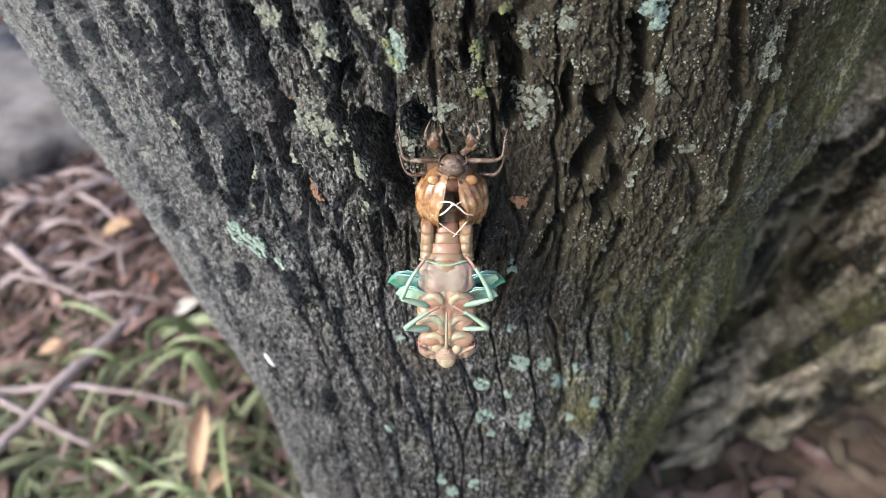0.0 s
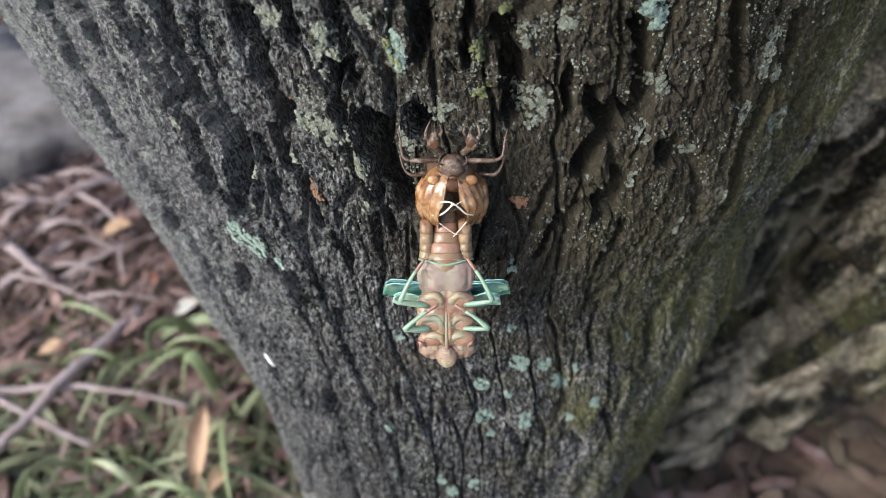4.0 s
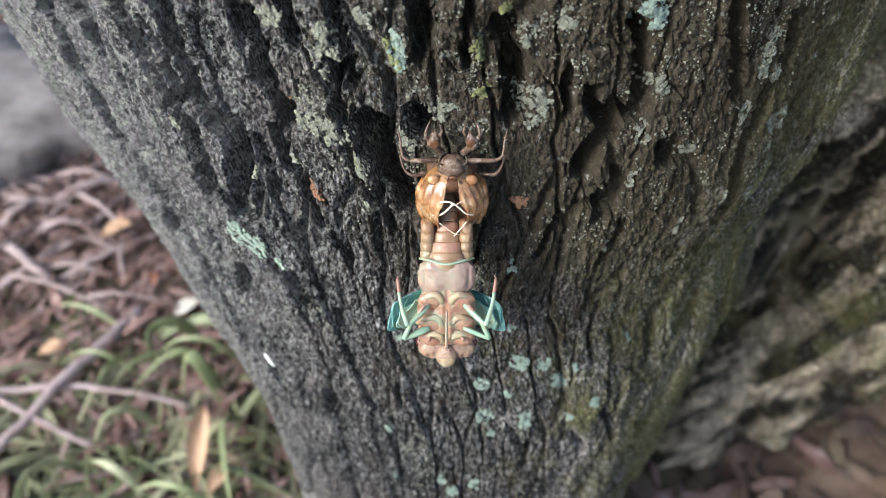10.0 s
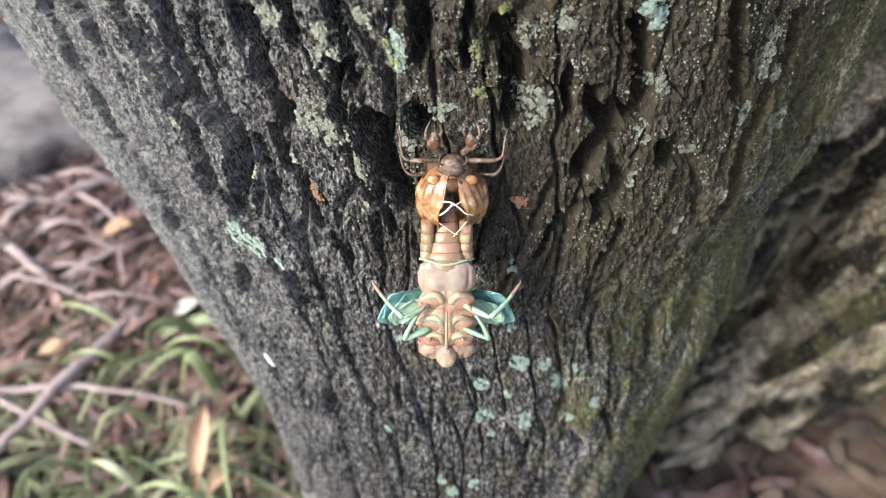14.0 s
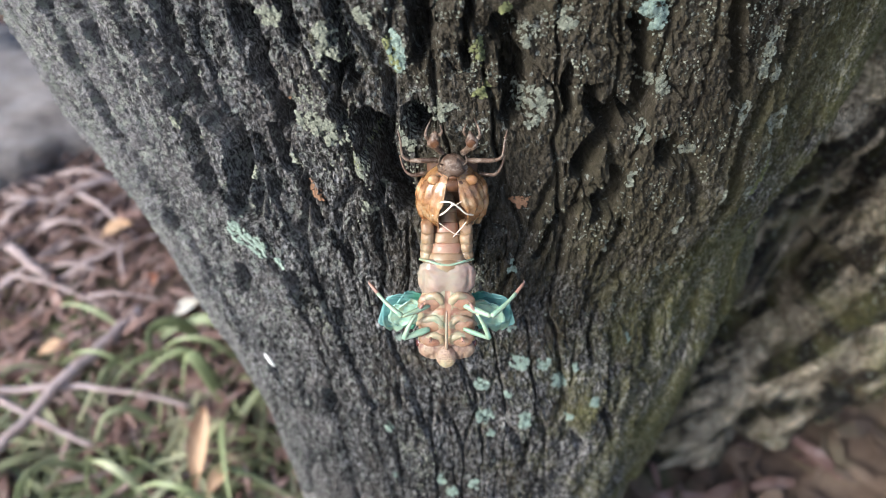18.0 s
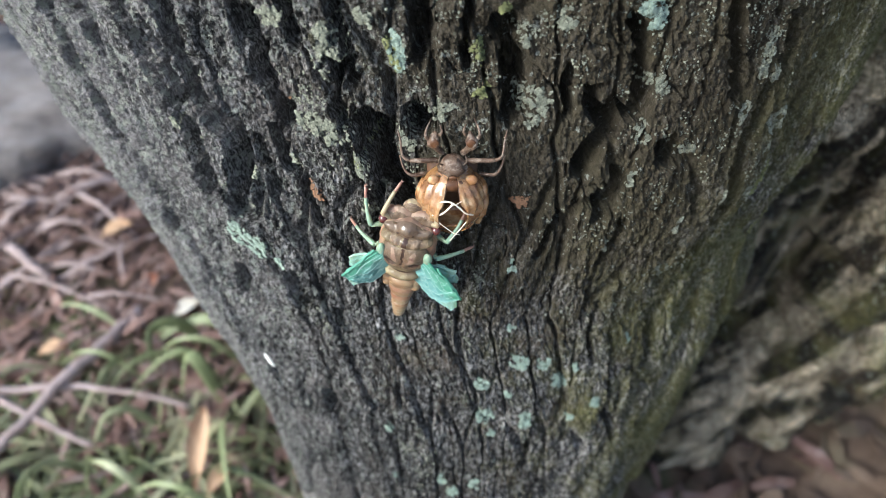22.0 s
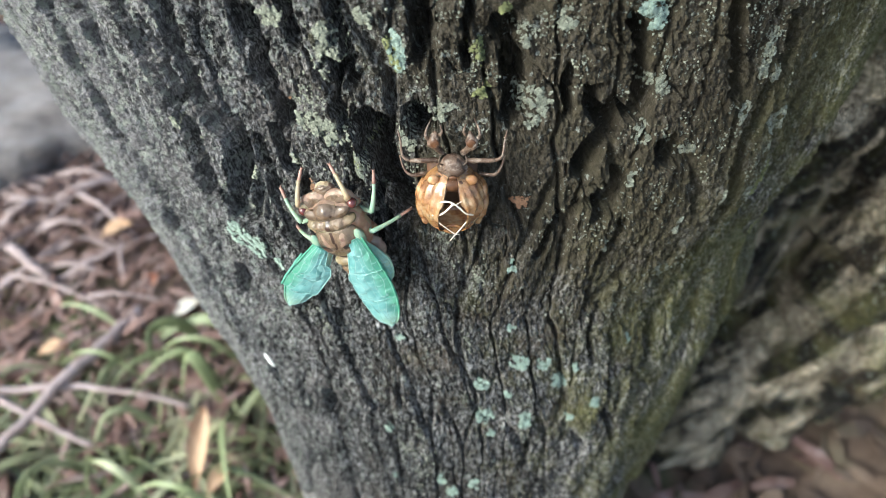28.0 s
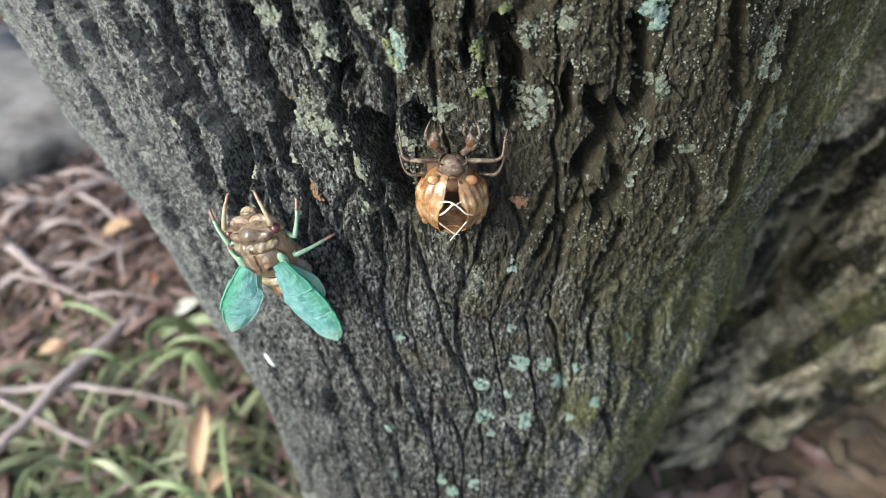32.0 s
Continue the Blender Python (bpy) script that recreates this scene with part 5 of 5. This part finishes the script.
    for side in (-1, 1):
        base = wing_section(25.0, 8.2, 0.0, 9.0, side).make("forewing", mats, root, "crumpled teal unfolding wing")
        mid = wing_section(25.0, 8.2, 7.4, 17.0, side, lift=-0.16).make("wing_middle", mats, base)
        tip = wing_section(25.0, 8.2, 15.4, 24.95, side, lift=-0.32).make("wing_tip", mats, base)
        parts["forewing", side] = base, mid, tip
        hind = wing_section(11.0, 6.2, 0.0, 6.6, side, lift=-0.9).make("hindwing", [WING_TIP, WING_VEIN], root, "small pale mint hindwing")
        hind_tip = wing_section(11.0, 6.2, 4.8, 10.95, side, lift=-1.05).make("hindwing_tip", [WING_TIP, WING_VEIN], hind)
        parts["hindwing", side] = hind, hind_tip
    return root, parts


shell = build_shell()
cicada, cicada_parts = build_cicada()


def wing_pose(body, side, hinge, angle, twist=0.0, out=0.0):
    """A wing that hangs from its hinge: angle is its lean from straight down the bark, to the right; its flat side faces outwards."""
    a = radians(angle)
    y = (BARK_X * math.sin(a) - BARK_T * math.cos(a) + BARK_N * out).normalized()
    z = BARK_N * 0.8 - SIGHT * 0.45
    z = (z - y * z.dot(y)).normalized()
    if body.to_3x3().col[2].dot(z) < 0:
        z = -z
    m = frame_at((0, 0, 0), y.cross(z), y, z)
    local = (body.to_3x3().inverted() @ m.to_3x3()).to_4x4()
    local.translation = Vector((side * hinge[0], hinge[1], hinge[2])) * MM
    return local @ Matrix.Rotation(radians(side * twist), 4, "Y")


def motions():
    # seconds, then x, h, n in mm and phi, yaw, roll in degrees
    way = ((0.0, 0.7, -4.0, 13, 20, 0, 0), (3.5, 0.7, -4.0, 13, 20, 1, 0), (5.5, 0.7, -3.5, 13, 20, 0, 0), (9.0, 0.7, -3.7, 13, 20, 0, 0),
           (14.5, 0.7, -3.9, 13, 20, 0, 0), (19.0, 0.7, -4.0, 13, 20, 0, 0), (19.7, 0.7, -3.2, 13, 22, 0, 0), (20.0, 0.6, -1.6, 13, 24, 0, 0),
           (20.6, 0.4, 1.8, 14, 32, 0, 0), (20.7, 0.4, 4.5, 15, 48, 0, 0), (20.8, 0.2, 8.5, 16, 78, 0, 0), (20.9, -0.4, 14.0, 17, 124, -3, 0),
           (21.0, -1.4, 17.0, 16, 160, -5, 0), (21.1, -2.5, 17.4, 16, 162, -4, -4), (21.2, -5.0, 15.6, 15, 158, -8, -14), (21.4, -8.5, 13.0, 14, 154, -24, -30),
           (21.6, -8.4, 10.4, 10, 158, -16, -24), (22.0, -7.4, 4.6, 6.0, 163, -6, -10), (23.0, -8.0, 4.8, 6.0, 163, -6, -10), (25.5, -8.6, 5.4, 6.0, 163, -6, -10),
           (26.5, -14.8, 6.0, 5.5, 168, 6, -10), (27.5, -20.0, 9.2, 5.0, 168, 20, -10), (28.0, -19.8, 7.8, 5.0, 168, 20, -10), (28.5, -18.8, 5.6, 5.0, 168, 18, -10),
           (30.0, -19.0, 5.2, 5.0, 168, 17, -10), (30.4, -33.0, 4.8, 3.2, 168, 22, -10), (30.5, -37.4, 4.8, 2.2, 168, 24, -10), (31.0, -37.2, 0.6, 2.2, 168, 20, -10),
           (32.0, -36.2, -0.4, 2.2, 168, 18, -10))
    walk(cicada, [(t, body_pose(*p)) for t, *p in way])
    bend = ((0.0, -20, -6), (19.5, -20, -6), (20.0, -14, -6), (20.6, 0, 4), (20.8, 40, 15), (21.0, 40, 10), (21.4, 30, 10), (22.0, -4, -6), (25.5, -4, -6), (28.0, 6, 6), (32.0, 6, 6))
    walk(cicada_parts["abdomen"], [(t, pose(0, -8.6 * MM, (-1.5 if t < 20.3 else -0.4) * MM, a)) for t, a, b in bend])
    walk(cicada_parts["tail"], [(t, pose(0, -10.6 * MM, 0, b)) for t, a, b in bend])
    for side in (-1, 1):
        walk(cicada_parts["fold", side], [(t, pose(side * x * MM, y * MM, z * MM)) for t, x, y, z in ((0.0, 3.15, -11.4, 0.3), (20.0, 3.15, -11.4, 0.3), (20.6, 3.2, -10.4, 0.1), (21.0, 2.4, -6.4, -0.6), (32.0, 2.4, -6.4, -0.6))])
    out = (1, 0, -0.4)
    clasp = {"foreleg": (2.8, 14.2, -6.0), "middle_leg": (10.0, 10.0, -6.5), "hind_leg": (13.0, -2.5, -6.5)}
    poles = {"foreleg": (0.7, 0.5, 0.9), "middle_leg": (0.6, -0.3, 0.9), "hind_leg": (0.5, 0.4, 0.9)}
    early = {"foreleg": ((0.0, (4.6, 6.0, -5.0), out), (3.5, (4.4, 5.6, -5.2), out), (5.5, (3.2, 5.4, -5.6), (0.25, -1, -0.3)), (20.0, (3.0, 5.2, -5.8), (0.25, -1, -0.3))),
             "middle_leg": ((0.0, (0.9, -3.0, -6.2), out), (3.5, (0.9, -3.0, -6.2), out), (5.5, (3.6, -3.4, -5.6), out), (14.5, (3.8, -3.0, -5.8), out), (19.0, (4.4, -4.0, -5.6), out), (20.0, (8.6, -7.4, -5.0), out)),
             "hind_leg": ((0.0, (3.4, -12.5, -4.2), out), (3.5, (3.4, -12.5, -4.2), out), (5.5, (4.8, -8.5, -4.4), out), (8.0, (6.0, -7.5, -3.8), out), (12.0, (13.0, -6.5, -2.0), out), (20.0, (15.0, -6.5, -2.5), out))}
    for kind in LEGS:
        for side in (-1, 1):
            marks = list(early[kind])
            marks += [(20.6, early[kind][-1][1], out), (20.8, tuple(0.5 * a + 0.5 * b for a, b in zip(early[kind][-1][1], clasp[kind])), (0.8, 0, 0.3))]
            marks += [(t, clasp[kind], poles[kind]) for t in (21.0, 22.0, 25.5, 28.0, 32.0)]
            thigh, shin = leg_rows(kind, side, marks)
            leg, foot = cicada_parts[kind, side]
            walk(leg, thigh)
            walk(foot, shin)
    # seconds, hinge x, lean of each wing, twist, how far each is unfolded
    wings = ((0.0, 3.6, -122, 122, 36, 0.0, 0.0), (3.5, 3.6, -116, 116, 36, 0.0, 0.0), (5.5, 4.6, -14, 14, 42, 0.0, 0.0), (9.0, 4.6, -10, 10, 36, 0.02, 0.02), (14.5, 4.8, -22, 22, 22, 0.05, 0.05),
             (17.0, 5.0, -18, 18, 16, 0.10, 0.10), (19.0, 5.2, -10, 10, 8, 0.26, 0.26), (20.0, 5.2, -6, 6, 4, 0.44, 0.44), (20.6, 5.0, -50, 30, 0, 0.40, 0.40), (20.7, 4.8, -52, 36, 0, 0.42, 0.42),
             (20.8, 4.8, -45, 42, 0, 0.46, 0.46), (20.9, 4.8, -55, 14, 0, 0.34, 0.46), (21.0, 5.4, -62, -40, 38, 0.26, 0.56), (21.2, 5.2, -56, -32, 30, 0.24, 0.54), (21.4, 4.8, -78, -6, 0, 0.22, 0.5), (21.6, 4.8, -76, -20, 0, 0.22, 0.48),
             (22.0, 5.0, -46, 30, 34, 0.14, 0.36), (23.0, 5.0, -44, 30, 28, 0.34, 0.54), (25.5, 5.2, -42, 27, 18, 0.5, 0.76), (27.5, 5.2, -34, 20, 10, 0.52, 0.97), (28.0, 5.2, -33, 19, 10, 0.54, 0.98),
             (30.0, 5.2, -30, 21, 10, 0.56, 1.0), (30.5, 5.2, -26, 27, 10, 0.66, 0.98), (32.0, 5.2, -24, 28, 10, 0.68, 0.98))

    def body_at(t):
        for (ta, *pa), (tb, *pb) in zip(way[:-1], way[1:]):
            if ta <= t <= tb:
                u = (t - ta) / (tb - ta)
                return body_pose(*[i + (j - i) * u for i, j in zip(pa, pb)])

    for side in (-1, 1):
        base, mid, tip = cicada_parts["forewing", side]
        rows = [(t, x, left if side < 0 else right, w, el if side < 0 else er) for t, x, left, right, w, el, er in wings]
        early_y = {0.0: -1.0, 3.5: -1.0, 19.0: -1.6, 20.0: -0.6, 20.6: 0.8, 20.7: 0.8, 20.8: 1.0}
        hinge_y = {t: early_y.get(t, -1.8 if t < 20.5 else 1.4) for t, *_ in rows}
        walk(base, [(t, wing_pose(body_at(t), side, (x, hinge_y[t], 2.2), a, w, 0.5 if side > 0 and 20.85 < t < 21.5 else 0.0)) for t, x, a, w, e in rows])
        walk(mid, [(t, pose(0, -8.0 * (1 - e) * MM, 0)) for t, x, a, w, e in rows])
        walk(tip, [(t, pose(0, -16.0 * (1 - e) * MM, 0)) for t, x, a, w, e in rows])
        hind, hind_tip = cicada_parts["hindwing", side]
        walk(hind, [(t, wing_pose(body_at(t), side, (x + 0.4, hinge_y[t] + 0.8, 1.6) if t < 20.75 else (x - 0.6, -1.6, 1.6), a + side * (34 if 20.85 < t < 26 else 16 if t > 20 else 0), w)) for t, x, a, w, e in rows])
        walk(hind_tip, [(t, pose(0, -4.4 * (1 - e) * MM, 0)) for t, x, a, w, e in rows])


motions()
